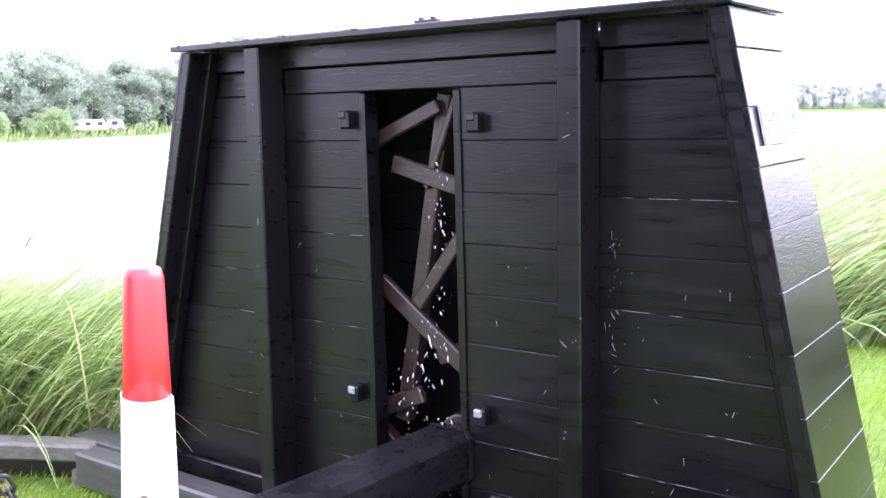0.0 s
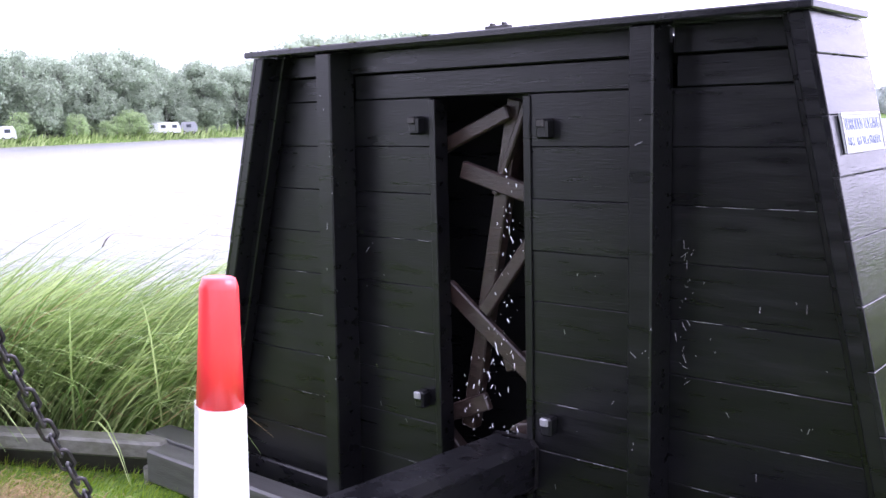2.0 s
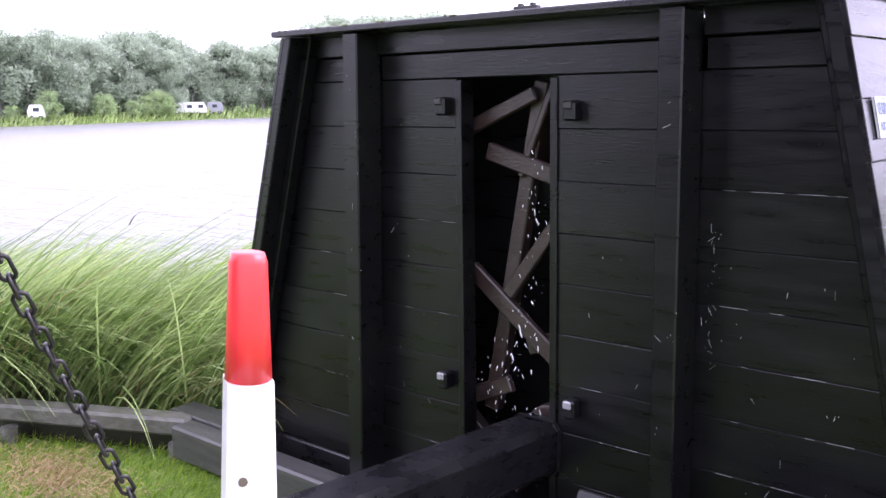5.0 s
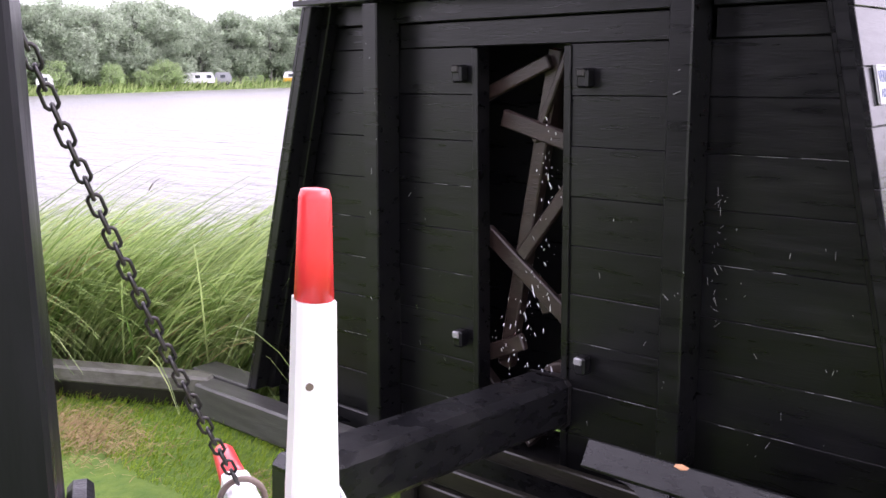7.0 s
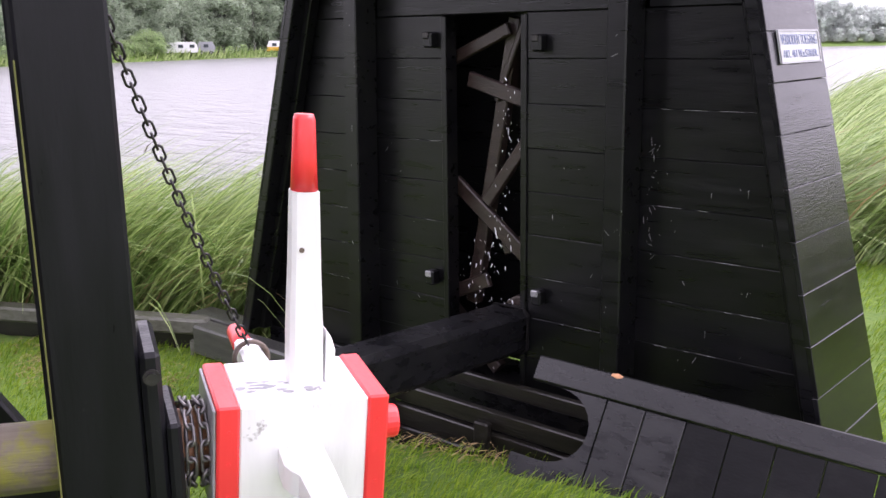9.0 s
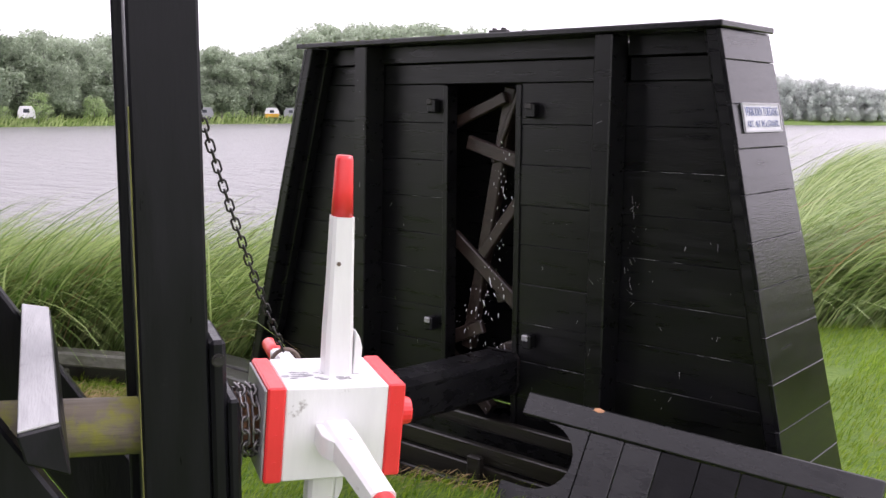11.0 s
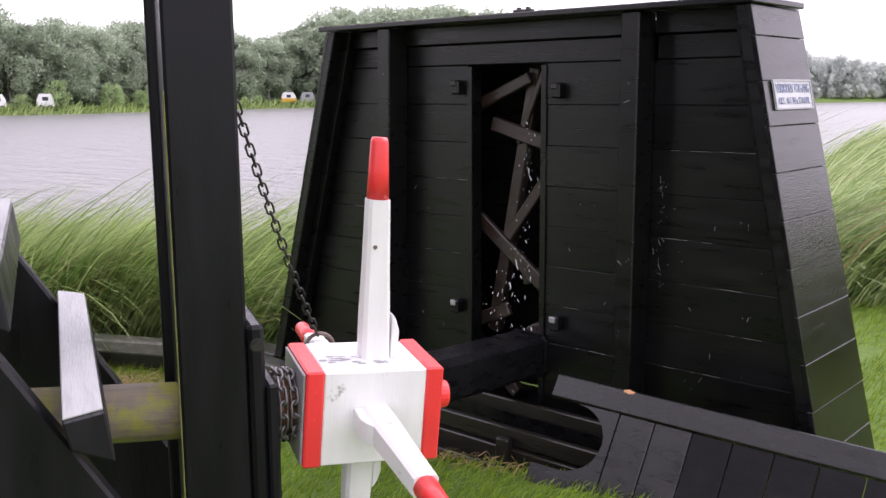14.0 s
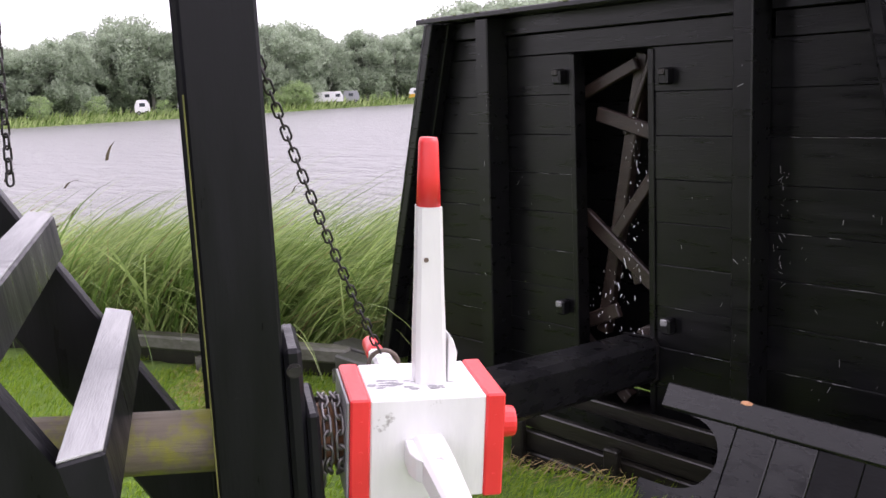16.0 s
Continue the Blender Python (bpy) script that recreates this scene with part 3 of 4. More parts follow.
def spoke(d, foot=0.0, head=0.0, name="spoke"):
    """A tapered spoke along d with a red tip, chamfered; foot and head: how far its ends sit off the middle."""

    def off(r):
        return foot + (head - foot) * r / 0.58

    d = Vector(d)
    side = Vector((1, 0, 0))
    long = 1.019 if d.z > 0 else 1.0
    flat = d.cross(side)
    one = bmesh.new()
    prev = None
    for r, a, b in ((HS - 0.002, 0.031, 0.03), (0.2, 0.03, 0.028), (0.3, 0.0265, 0.026), (0.444, 0.0235, 0.023)):
        c = 0.72
        ringv = [one.verts.new(d * r * long + side * (a * p + off(r)) + flat * b * q) for p, q in
                 ((-1, -c), (-c, -1), (c, -1), (1, -c), (1, c), (c, 1), (-c, 1), (-1, c))]
        if prev:
            for i in range(8):
                one.faces.new((prev[i], prev[(i + 1) % 8], ringv[(i + 1) % 8], ringv[i]))
        else:
            one.faces.new(ringv[::-1])
        prev = ringv
    one.faces.new(prev)
    sp = part(name, one, WHITE, winch, "white painted tapered spoke")
    tip = bmesh.new()
    prev = None
    for r, k in ((0.4445, 0.0242), (0.5, 0.0218), (0.563, 0.0195), (0.572, 0.0165)):
        ringv = [tip.verts.new(d * r * long + side * (k * math.cos(t) + off(r)) + flat * k * math.sin(t)) for t in [2 * math.pi * i / 16 for i in range(16)]]
        if prev:
            for i in range(16):
                tip.faces.new((prev[i], prev[(i + 1) % 16], ringv[(i + 1) % 16], ringv[i]))
        else:
            tip.faces.new(ringv[::-1])
        prev = ringv
    tip.faces.new(prev)
    part("tip", tip, RED, sp, "red painted tip", True)
    wedge = [(0.03, HS), (0.046, HS), (0.048, HS + 0.06), (0.04, HS + 0.085), (0.03, HS + 0.1)]
    s = 1 if d.z else -1
    part("wedge", prism(wedge, lambda p, q: tuple(side * (p[0] * s + foot) + d * p[1] + flat * (q - 0.5) * 0.045), 0.002), WHITE, sp)
    return sp


for d in ((0, 0, 1), (0, -1, 0), (0, 0, -1), (0, 1, 0)):
    sp = spoke(d, 0.022 if d[2] == 1 else 0.0, -0.02 if d[1] == 1 else 0.005 * d[2])
    if d[2] == 1:
        part("nail", rod((0.002, -0.0275, 0.352), (0.002, -0.022, 0.352), 0.005, 0.004, 8), RUST, sp, "rusty nail head")
# flaked paint on the hub box's top
bm = bmesh.new()
fl = random.Random(3)
for i in range(26):
    cx, cy = (fl.gauss(-0.055, 0.03), fl.gauss(-0.015, 0.012)) if i < 18 else (fl.uniform(-0.035, 0.05), fl.gauss(-0.045, 0.006))
    k = fl.randint(5, 8)
    a0 = fl.random() * 6
    rr = fl.uniform(0.003, 0.011)
    vs = [bm.verts.new((max(-0.108, min(0.108, cx + math.cos(a0 + 6.283 * q / k) * rr * fl.uniform(0.6, 1.8))), cy + math.sin(a0 + 6.283 * q / k) * rr * fl.uniform(0.4, 0.8),
                        HS + 0.0004 + 0.00003 * i)) for q in range(k)]
    bm.faces.new(vs)
tagged(part("flaked_paint", bm, CAPGREY, winch, "grey patches where the paint has flaked"), kind="stuff")


def at_winch(x, y, z):
    return winch_m @ Vector((x, y, z))


def at_tail(x, y, z):
    """Along the log, across it, and the height."""
    return Vector((1.525 + x * math.cos(YAW) - y * math.sin(YAW), -2.469 + x * math.sin(YAW) + y * math.cos(YAW), z))


# iron ring on the far spoke, and the chain that hangs on it
rm = ring(0.036, 0.0055, 24, 8)
hook = thing("spoke_ring", "rusty iron ring round a winch spoke", "ring", Matrix.Translation(at_winch(-0.013, 0.37, 0.006))
             @ Matrix((wu, (ww + 0.25 * wv).normalized(), wv)).transposed().to_4x4())
part("hoop", rm, RUST, hook, smooth=True)
chain(sagging(at_tail(-0.265, 0.11, 1.71), at_winch(-0.024, 0.365, 0.045), 0.03), "black iron chain hanging from the tail post to the winch")
# turns of chain round the drum, with a loose end
for k in range(2):
    turn = [at_winch(-0.196 + 0.024 * k + 0.02 * i / 28, 0.072 * math.cos(2 * math.pi * i / 28), 0.072 * math.sin(2 * math.pi * i / 28)) for i in range(29)]
    chain(turn, "worn grey iron chain wound round the winch drum", LINK_GREY, 1.1)
chain([at_winch(-0.2, -0.07, 0.0), at_winch(-0.2, -0.075, -0.3), at_winch(-0.19, -0.06, -0.62)], "loose end of iron chain hanging from the drum", LINK_GREY)

# ---- tail post ----
post_m = Matrix.Translation(at_tail(-0.34, 0, 0)) @ Matrix.Rotation(YAW, 4, "Z")
tail = thing("tail_post", "tall black painted wooden tail post of the mill", "post", post_m)
part("timber", box((-0.053, -0.09, -0.05), (0.082, 0.075, 3.6), 0.006), BLACK_POST, tail)
part("back_board", box((-0.072, 0.077, -0.05), (0.074, 0.105, 3.6), 0.004), BLACK_POST, tail)
part("algae_edge", box((-0.0555, -0.087, 0.3), (-0.0525, -0.081, 1.62), 0.001), ALGAE, tail, "yellow-green algae along the edge")
br = part("bearing_block", box((0.083, -0.1, 0.25), (0.115, 0.11, 1.155), 0.008), BLACK_POST, tail, "black bearing block bolted to the post")
part("bolt", rod((0.099, -0.112, 1.115), (0.099, -0.099, 1.115), 0.01, 0.008, 10), IRON, br)
part("washer", rod((0.099, -0.103, 1.115), (0.099, -0.099, 1.115), 0.014, 0.014, 16), IRON, br)
part("cheek", box((0.116, -0.105, 0.3), (0.139, 0.1, 1.03), 0.006), BLACK_POST, tail, "lower black cheek board")
part("foot", box((-0.09, -0.14, -0.05), (0.2, -0.102, 0.75), 0.01), BLACK_WET, tail, "black foot board")

# ---- tail ladder: two sloping strings with the treads on top of them ----
ladder = thing("tail_ladder", "black mill ladder with weathered treads coloured paler on top", "ladder", Matrix.Translation(at_tail(-0.5, 0, 0)) @ Matrix.Rotation(YAW, 4, "Z"))
RISE = 1.63
for y, x, z in ((0.39, -0.135, 1.14), (-0.3, -0.139, 1.105)):
    a = Vector((x, y, z - 0.157))
    d = Vector((-1.0, 0.0, RISE))
    part("string", beam(a - d * 0.63, a + d * 1.05, 0.17, 0.05, (0, 1, 0), 0.006), BLACK_POST, ladder)
for k in range(6):
    dx, dz = -0.14 * k, 1.134 + 0.228 * k
    top = [(-0.129, 0.412), (-0.065, 0.36), (-0.032, -0.41), (-0.097, -0.441)]
    t = part("tread", prism(top, lambda p, q: (p[0] + dx + (0.012 if q else 0), p[1], dz + 0.0495 * p[1] - 0.09 * q * (1 if p[1] > -0.43 else 0.55)), 0.004), BLACK_POST, ladder)
    inner = [(-0.126, 0.405), (-0.067, 0.357), (-0.035, -0.407), (-0.095, -0.436)]
    part("tread_top", prism(inner, lambda p, q: (p[0] + dx, p[1], dz + 0.0495 * p[1] + 0.0005 + 0.005 * q), 0.0015), GREYTOP, t, "weathered grey tread top with sky sheen in its colour")
chain([at_tail(-0.745, 0.33, 2.6), at_tail(-0.777, 0.33, 1.46)], "thin iron chain hanging beside the ladder", size=1.0)

# ---- revetment on the water's edge ----
rv = thing("revetment", "old grey wooden revetment beam along the bank", "revetment", Matrix.Translation((-2.1, -0.16, -0.3)))
part("beam", beam((-4.6, -2.2, 0.18), (0.02, 0.0, 0.2), 0.14, 0.1, w=0.015), OLDBEAM, rv)
# Added dark board that stands in for the shade in the gap below.
part("gap_shade_board", beam((-4.6, -2.14, -0.02), (0.02, 0.06, 0.0), 0.05, 0.28, w=0.01), SLUICE, rv, "dark board added for the shaded gap under the beam")
part("front_beam", box((0.02, -0.14, 0.05), (1.5, 0.0, 0.235), 0.012), WET_GREY, rv, "wet grey sill beam under the housing")
part("cap_plate", box((-0.2, 0.0, 0.225), (0.33, 0.17, 0.25), 0.006), WET_GREY, rv, "wet grey corner plate")
for x in (-4, -3, -2, -1, 0.0):
    part("stake", rod((x, x * 0.478 - 0.09, -0.3), (x, x * 0.478 - 0.09, 0.12), 0.05, seg=12), OLDBEAM, rv)
sill = thing("sill_beam", "black timber sill under the wheel housing", "beam", Matrix.Translation((0.05, 0.08, -0.2)))
part("timber", box((-1.75, -0.08, -0.15), (1.72, 0.36, 0.135), 0.01), BLACK_WET, sill)

# ---- spray of water in the slot ----
bm = bmesh.new()
sr = random.Random(21)
spots = [(-0.08, 0.42), (0.02, 0.62), (0.1, 0.85), (0.13, 0.3), (-0.02, 0.2), (0.12, 1.2)]
for i in range(160):
    cx, cz = sr.choice(spots)
    x = min(0.2, max(-0.21, sr.gauss(cx, 0.035)))
    z = sr.gauss(cz, 0.1)
    s = sr.choice((0.001, 0.0015, 0.002, 0.0025, 0.004))
    bmesh.ops.create_icosphere(bm, subdivisions=1, radius=s, matrix=Matrix.Translation((x, sr.uniform(-0.03, 0.08), z))
                               @ Matrix.Rotation(sr.uniform(-0.6, 0.6), 4, "Y") @ Matrix.Diagonal((0.7, 0.7, sr.uniform(1.5, 5), 1)))
spray = new("water_spray", mesh_of("water_spray", bm, SPRAY, True))
tagged(spray, "white drops of water thrown up inside the wheel slot", "water spray", kind="stuff")

# ---- black mill body at the ladder's head, unseen behind camera: added to darken reflections ----
bm = bmesh.new()
bmesh.ops.create_cone(bm, cap_ends=True, segments=8, radius1=2.1, radius2=1.5, depth=5.0, matrix=Matrix.Translation((-1.2, -6.9, 2.3)))
bevel(bm, 0.03)
tagged(new("wall_mill", mesh_of("wall_mill", bm, BLACK_POST)), "unseen black body of the mill, added to darken reflections", "mill wall", kind="structure")

# ---- reeds and grass ----
def blades(name, roots, lengths, lean, mat, width, segs=5, curl=1.0, seed=1, droop=0.35, spread=0.3, gust=0.0):
    """Bent strips: roots (n,3), lengths (n), lean: the wind's way; one mesh."""
    rg = np.random.default_rng(seed)
    n = len(roots)
    lean = np.array(lean, float)
    way = lean[None, :] + rg.normal(0, 0.3, (n, 2))
    way /= np.linalg.norm(way, axis=1)[:, None]
    wave_at = np.array([noise.noise((a * 0.9 + b * 0.3, b * 1.1, seed)) for a, b in roots[:, :2]]) if gust else 0.0
    bend = np.clip(rg.normal(curl, spread, n) + gust * wave_at, 0.74 * curl if gust else 0.15, 2.0)
    t = np.linspace(0, 1, segs + 1)
    ang = bend[:, None] * (0.25 + t[None, :] * 1.0) + droop * bend[:, None] * t[None, :] ** 3
    step = (lengths / segs)[:, None]
    hor = np.concatenate([np.zeros((n, 1)), np.cumsum(np.sin(ang[:, 1:]) * step, 1)], 1)
    ver = np.concatenate([np.zeros((n, 1)), np.cumsum(np.cos(ang[:, 1:]) * step, 1)], 1)
    px = roots[:, None, 0] + hor * way[:, None, 0]
    py = roots[:, None, 1] + hor * way[:, None, 1]
    pz = roots[:, None, 2] + ver
    turn = rg.uniform(0, 6.28, n)
    sx, sy = np.cos(turn), np.sin(turn)
    wid = (width * rg.uniform(0.6, 1.3, n))[:, None] * (1 - t[None, :] ** 2 * 0.92) * 0.5
    a = np.stack([px - wid * sx[:, None], py - wid * sy[:, None], pz], -1)
    b = np.stack([px + wid * sx[:, None], py + wid * sy[:, None], pz], -1)
    verts = np.stack([a, b], 2).reshape(-1, 3)
    base = (np.arange(n) * (segs + 1) * 2)[:, None] + np.arange(segs)[None, :] * 2
    faces = np.stack([base, base + 1, base + 3, base + 2], -1).reshape(-1, 4)
    me = bpy.data.meshes.new(name)
    me.from_pydata(verts.tolist(), [], faces.tolist())
    me.materials.append(mat)
    for f in me.polygons:
        f.use_smooth = True
    return new(name, me), np.stack([px[:, -1], py[:, -1], pz[:, -1]], -1)


WIND = (0.8, 0.55)
rg = np.random.default_rng(5)


def reed_roots(n, x0, x1, d0, d1, seed, power=1.0):
    r = np.random.default_rng(seed)
    x = r.uniform(x0, x1, n)
    d = d0 + (d1 - d0) * r.random(n) ** power
    y = shore_y(x) + d
    z = np.array([ground_z(a, b) for a, b in zip(x, y)])
    return np.stack([x, y, z], -1)


roots = reed_roots(44000, -12, -1.2, 0.1, 2.9, 1, 1.15)
clear = roots[:, 1] + (-1.75 - roots[:, 0]) * 0.5 > 0.5  # the wind carries these past the housing's corner
roots = roots[(roots[:, 0] < -3.6) | (clear & ((roots[:, 0] < -1.98) | (roots[:, 1] > 0.9)))]
tall = np.interp(roots[:, 0], [-8, -4.5, -2.6, -1.5], [1.6, 1.85, 2.2, 2.3])
reeds, tips = blades("reed_bed", roots, tall * rg.uniform(0.75, 1.16, len(roots)), WIND, REED, 0.018, 8, 1.17, 2, 0.2, 0.22, 0.4)
tagged(reeds, "green reeds bent over by the wind beside the revetment", "reeds", kind="stuff")
dry = roots[::14]
dead, _ = blades("dry_reeds", dry, rg.uniform(1.2, 1.9, len(dry)), WIND, STRAW, 0.016, 6, 1.1, 6, 0.2, 0.2, 0.3)
tagged(dead, "dry brown stalks among the green reeds", "reeds", kind="stuff")
fx, fy = rg.uniform(-9, 13, 50000), rg.uniform(5, 27, 50000)
ok = (fx > 1.2 - 0.37 * fy) & (fy > shore_y(fx) + 2)
field = np.stack([fx[ok], fy[ok], [ground_z(a, b) for a, b in zip(fx[ok], fy[ok])]], -1)
roots = np.concatenate([reed_roots(18000, -0.6, 7, 0.0, 3.0, 3, 1.1), field])
deep = ((roots[:, 1] - shore_y(roots[:, 0])) / 3.0).clip(0, 1)
reeds2, tips2 = blades("reed_field", roots, rg.uniform(1.05, 1.5, len(roots)) + 1.25 * deep, WIND, REED_FAR, 0.022, 7, 1.33, 4, 0.3, 0.3, 0.5)
tagged(reeds2, "pale green reed field flattened by wind behind the lawn", "reeds", kind="stuff")
dry = roots[::30]
dead2, _ = blades("dry_reeds", dry, rg.uniform(1.2, 1.9, len(dry)), WIND, STRAW, 0.025, 6, 1.15, 16, 0.2, 0.2, 0.4)
tagged(dead2, "dry brown stalks in the wind-flattened reed field", "reeds", kind="stuff")
# dark plumes above the reeds
roots = reed_roots(70, -8, -1.6, 0.3, 2.2, 7)
stems, ptips = blades("reed_stems", roots, rg.uniform(1.6, 2.1, len(roots)), WIND, PLUME, 0.008, 7, 1.1, 8)
tagged(stems, "tall bare reed stems above the reed bed", "reed stems", kind="stuff")
pl, _ = blades("reed_plumes", ptips - np.array([0.1, 0.06, 0.03]), np.full(len(ptips), 0.22), WIND, PLUME, 0.03, 3, 1.1, 9)
tagged(pl, "dark seed plumes of wind-bent reeds", "reed plumes", kind="stuff")

# short grass where the lawn shows
gx = np.concatenate([rg.uniform(1.2, 5.5, 56000), rg.uniform(-4.5, 2.2, 60000), rg.uniform(0.2, 3.0, 9000)])
gy = np.concatenate([rg.uniform(-0.6, 4.4, 56000), rg.uniform(-2.8, -0.15, 60000), rg.uniform(2.4, 4.2, 9000)])
keep = (gy < shore_y(gx) + 0.25) & ~((gx > -1.8) & (gx < 1.85) & (gy > -0.2) & (gy < 0.36)) & ~((gx > -0.7) & (gx < 1.3) & (gy > -0.57) & (gy < 0.36))
gx, gy = gx[keep], gy[keep]
thin = np.array([noise.noise((a * 1.3, b * 1.3, 5)) for a, b in zip(gx, gy)])
sel = thin < 0.42
roots = np.stack([gx, gy, [ground_z(a, b) - 0.005 for a, b in zip(gx, gy)]], -1)
lawn, _ = blades("grass", roots[sel], rg.uniform(0.03, 0.085, sel.sum()), WIND, GRASS, 0.0055, 2, 0.7, 11)
tagged(lawn, "short wet bright green grass of the lawn", "grass", kind="stuff")
sx = np.concatenate([rg.normal(-2.35, 0.28, 1500), rg.uniform(-1.2, 0.6, 300)])
sy = np.concatenate([rg.normal(-0.85, 0.14, 1500), rg.normal(-0.62, 0.06, 300)])
roots = np.stack([sx, sy, [ground_z(a, b) + 0.02 for a, b in zip(sx, sy)]], -1)
straw, _ = blades("straw", roots, rg.uniform(0.05, 0.13, len(sx)), WIND, STRAW, 0.006, 2, 1.4, 12)
tagged(straw, "dry straw lying on the bank", "straw", kind="stuff")


# ---- far shore: trees, bushes, caravans ----
def crown_mesh(name, h, wide, seed, mat, count=15000, leaf=0.2, low=0.04):
    """Leaves gathered in many rounded clumps, with gaps between the clumps."""
    r = np.random.default_rng(seed)
    lobes = []
    for k in range(46):
        z = r.uniform(low + 0.08, 0.86)
        s = math.sqrt(max(0.05, 1 - ((z - 0.42) / 0.56) ** 2)) * wide
        a, d = r.uniform(0, 6.28), r.uniform(0.35, 0.85) * s
        lobes.append((d * math.cos(a), d * math.sin(a), z * h, r.uniform(0.16, 0.3) * wide))
    lobes += [(0, 0, 0.8 * h, 0.3 * wide), (0, 0, 0.6 * h, 0.6 * wide), (0, 0, 0.38 * h, 0.7 * wide), (0, 0, 0.2 * h, 0.6 * wide)]
    lobes = np.array(lobes)
    pick = lobes[r.integers(len(lobes), size=count)]
    v = r.normal(0, 1, (count, 3))
    v /= np.linalg.norm(v, axis=1)[:, None]
    p = pick[:, :3] + v * (pick[:, 3] * r.uniform(0.55, 1.1, count))[:, None]
    p[:, 2] = np.clip(p[:, 2], low * h, h)
    a1 = r.normal(0, 1, (count, 3))
    a1 /= np.linalg.norm(a1, axis=1)[:, None]
    a2 = np.cross(a1, v + r.normal(0, 0.5, (count, 3)))
    a2 /= np.linalg.norm(a2, axis=1)[:, None] + 1e-6
    s = (leaf * r.uniform(0.5, 1.4, count))[:, None]
    verts = np.stack([p + a1 * s * 0.5, p + a2 * s * 0.42, p - a1 * s * 0.5, p - a2 * s * 0.42], 1).reshape(-1, 3)
    faces = np.arange(count * 4).reshape(-1, 4)
    me = bpy.data.meshes.new(name)
    me.from_pydata(verts.tolist(), [], faces.tolist())
    me.materials.append(mat)
    return me


def tree(h, wide, seed, mat, label, cat="tree", count=15000, leaf=0.22, low=0.04, name="tree"):
    r = random.Random(seed)
    t = thing(name, label, cat, group="trees on the far shore")
    bm = rod((0, 0, -0.3), (0, 0, h * 0.75), 0.025 * h, 0.006 * h, 8)
    for k in range(6):
        a = r.uniform(0, 6.28)
        z = h * r.uniform(0.2, 0.6)
        rod((0, 0, z), (math.cos(a) * wide * 0.5, math.sin(a) * wide * 0.5, z + h * 0.2), 0.008 * h, 0.003 * h, 6, bm=bm)
    part("trunk", bm, BARK, t)
    c = new("crown", crown_mesh("crown", h, wide, seed, mat, count, leaf, low))
    c.parent = t
    return t


def far_point(az, beyond):
    rr = float(np.interp(az, FAR_AZ, FAR_R)) + beyond
    x, y = 3 - math.sin(radians(az)) * rr, -3.9 + math.cos(radians(az)) * rr
    return x, y, ground_z(x, y) - 0.1


near_kinds = [tree(9, 3.9, 31 + k, LEAVES, "tall broadleaf tree on the far shore, haze put into its leaf colour") for k in range(5)]
far_kinds = [tree(9, 3.6, 51 + k, LEAVES_FAR, "tree on the distant shore, mist put into its leaf colour") for k in range(3)]
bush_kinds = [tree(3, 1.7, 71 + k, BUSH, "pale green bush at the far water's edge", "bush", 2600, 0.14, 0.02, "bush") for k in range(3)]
tr = random.Random(12)
HEIGHT_AZ = [-20, 5, 14, 17, 21, 26, 38, 44, 48, 50.5, 52, 53.3, 55, 57, 58.6, 61.5, 64, 66.7, 70, 73, 80, 95]
HEIGHT = [5.4, 6, 5.8, 7, 8.6, 11.5, 17, 17.5, 15.8, 12.8, 11.4, 12, 10.2, 11.2, 13, 11.4, 11, 12.4, 10.4, 9, 9, 9]


def place(kinds, az, beyond, scale, used):
    src = tr.choice(kinds)
    m = Matrix.Translation(far_point(az, beyond)) @ Matrix.Rotation(tr.uniform(0, 6.28), 4, "Z")
    if src not in used:
        used.add(src)
        ob = src
        ob.matrix_basis = m
    else:
        ob = copy_thing(src, m)
    ob.scale = (scale * tr.uniform(0.9, 1.15), scale * tr.uniform(0.9, 1.15), scale)


used = set()
az = 92.0
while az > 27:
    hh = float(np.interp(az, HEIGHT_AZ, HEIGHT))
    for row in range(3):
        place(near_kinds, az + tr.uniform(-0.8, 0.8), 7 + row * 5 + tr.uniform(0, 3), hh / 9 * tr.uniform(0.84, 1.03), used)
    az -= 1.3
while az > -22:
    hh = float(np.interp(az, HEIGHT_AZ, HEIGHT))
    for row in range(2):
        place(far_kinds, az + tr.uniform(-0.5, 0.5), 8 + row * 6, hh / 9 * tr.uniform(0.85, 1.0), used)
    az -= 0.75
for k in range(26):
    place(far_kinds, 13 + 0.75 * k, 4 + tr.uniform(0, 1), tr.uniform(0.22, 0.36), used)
for az, size in ((47.2, 0.5), (52.6, 0.45), (53.4, 0.4), (57.4, 1.05), (57.9, 1.15), (58.6, 0.9), (59.2, 0.75), (60.7, 1.0), (63.6, 1.1), (65.4, 0.6), (69, 0.8), (72, 0.9), (75.5, 0.7), (79, 0.8), (84, 0.9)):
    place(bush_kinds, az, 2.5 + tr.uniform(0, 1), size, used)

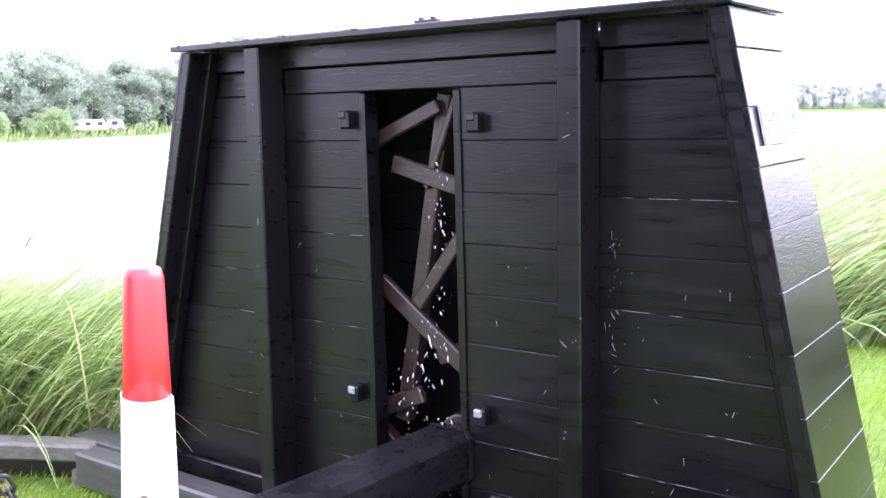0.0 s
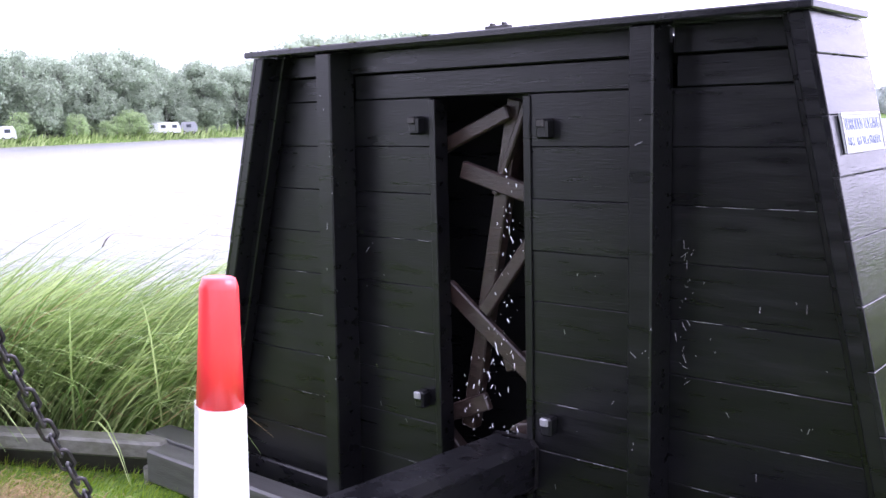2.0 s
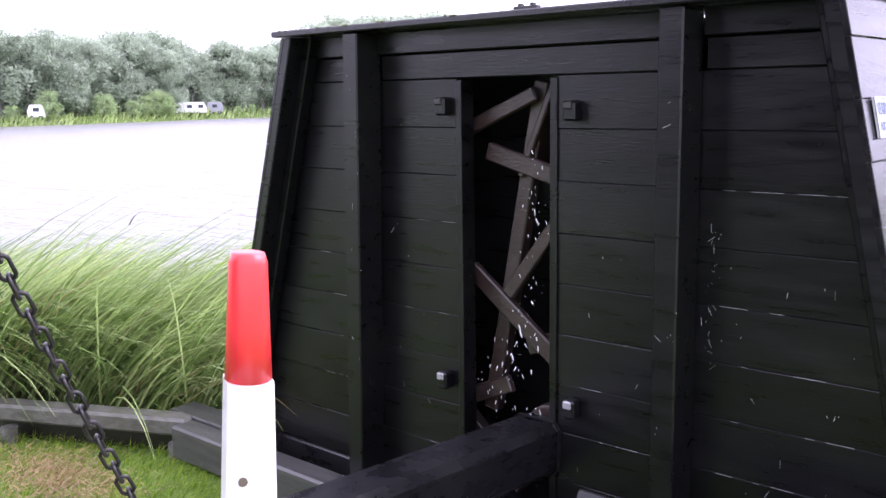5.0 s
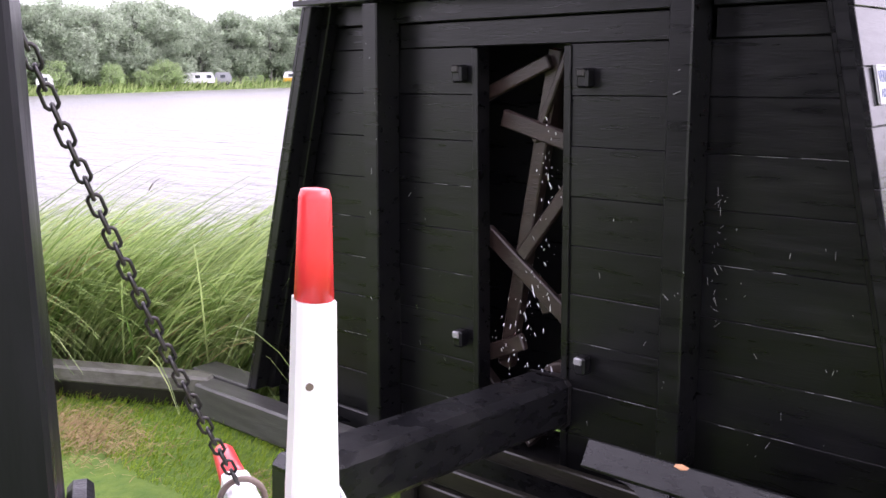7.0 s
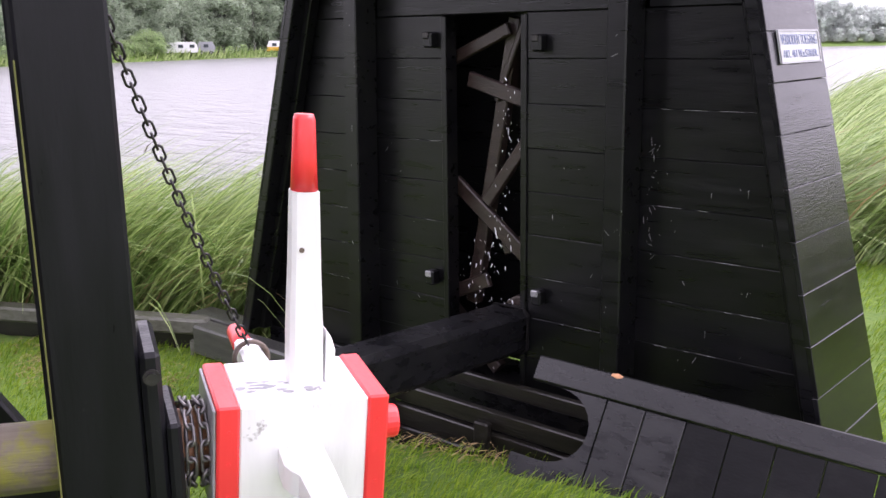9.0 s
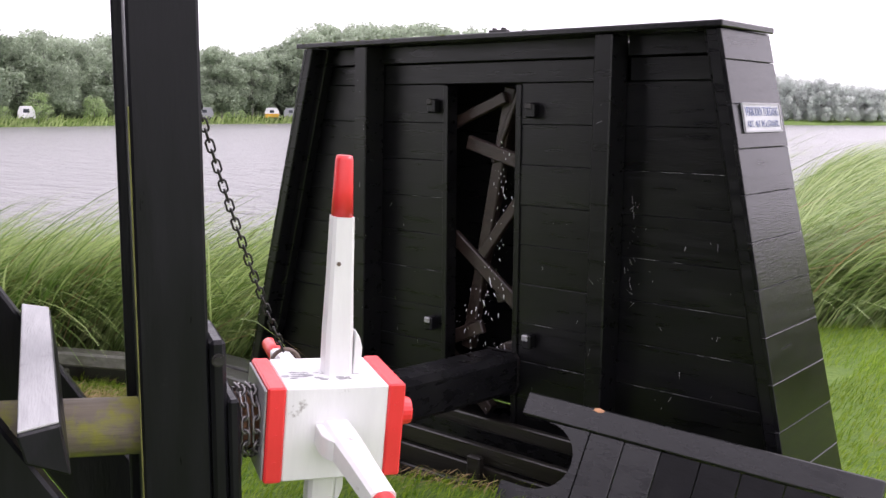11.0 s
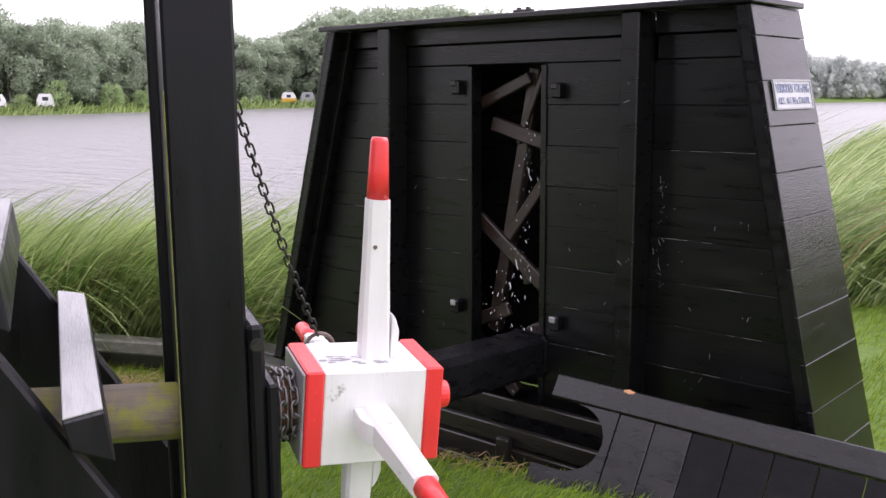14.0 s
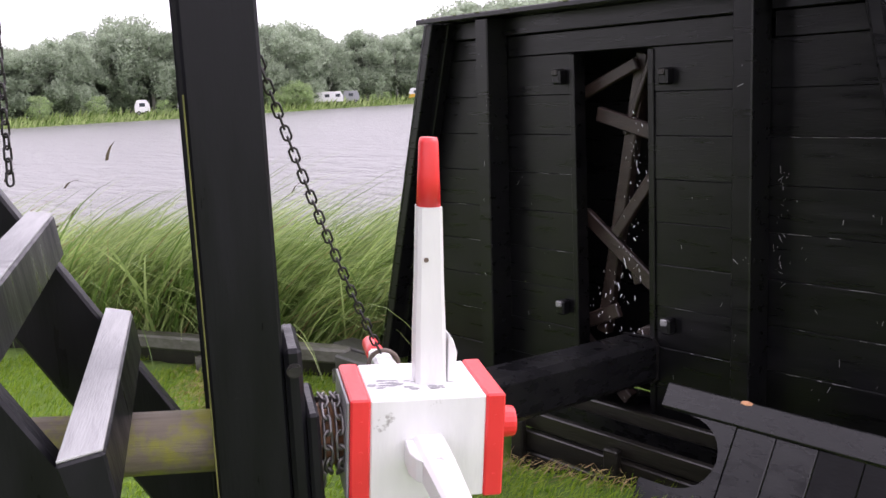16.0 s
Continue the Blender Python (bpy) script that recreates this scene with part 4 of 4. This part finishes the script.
# hay-coloured reeds on the far bank
fz = np.random.default_rng(44)
pts = [far_point(a, b) for a, b in zip(fz.uniform(30, 95, 5000), fz.uniform(-2.5, 4, 5000))]
bank, _ = blades("far_reeds", np.array(pts), fz.uniform(0.5, 1.3, 5000), WIND, REED_FAR, 0.2, 2, 0.5, 45)
tagged(bank, "pale reeds along the far bank", "reeds", kind="stuff")


def caravan(az, beyond, length, body, label, name, cat, nose=None):
    x, y, z = far_point(az, beyond)
    t = thing(name, label, cat, Matrix.Translation((x, y, max(z, 0.05))) @ Matrix.Rotation(radians(az), 4, "Z"))
    bm = prism([(-length / 2, 0.4), (length / 2, 0.4), (length / 2 - 0.05, 1.5), (length / 2 - 0.5, 2.35), (-length / 2 + 0.4, 2.35), (-length / 2, 1.4)],
               lambda p, q: (p[0], -1.0 + 2 * q, p[1]), 0.06)
    part("body", bm, body, t)
    k = int(length // 1.8)
    for i in range(k):
        xx = -length / 2 + length * (i + 0.5) / k
        part("window", box((xx - 0.45, -1.02, 1.3), (xx + 0.45, -0.99, 1.9), 0.02), CARAVAN_GLASS, t)
    for xx in (-length / 4, length / 4):
        w = part("wheel", rod((xx, -1.01, 0.32), (xx, -0.8, 0.32), 0.32, seg=14), RUBBER, t)
        part("rim", rod((xx, -1.03, 0.32), (xx, -1.0, 0.32), 0.17, seg=12), CAPGREY, w)
    if nose:
        part("skirt", box((-length / 2 - 0.01, -1.03, 0.35), (length / 2 + 0.01, -1.0, 1.15), 0.02), nose, t)
    t.scale = (0.7, 0.7, 0.7)
    return t


caravan(56.1, 4.5, 6.2, CARAVAN, "white caravan parked on the far shore", "caravan", "caravan")
caravan(54.7, 4.2, 3.4, GREYCLOTH, "grey caravan with awning on the far shore", "caravan", "caravan")
caravan(64.2, 3, 2.6, CARAVAN, "small white hut among bushes on the far shore", "caravan", "hut")
caravan(66.6, 3, 2.4, CARAVAN, "small white tent trailer on the far shore", "caravan", "caravan")
caravan(50.85, 4, 3.0, CARAVAN, "yellow and white camper van on the far shore", "camper_van", "van", YELLOW)
caravan(49.75, 4.2, 3.0, GREYCLOTH, "grey awning tent beside the camper van", "awning_tent", "tent")
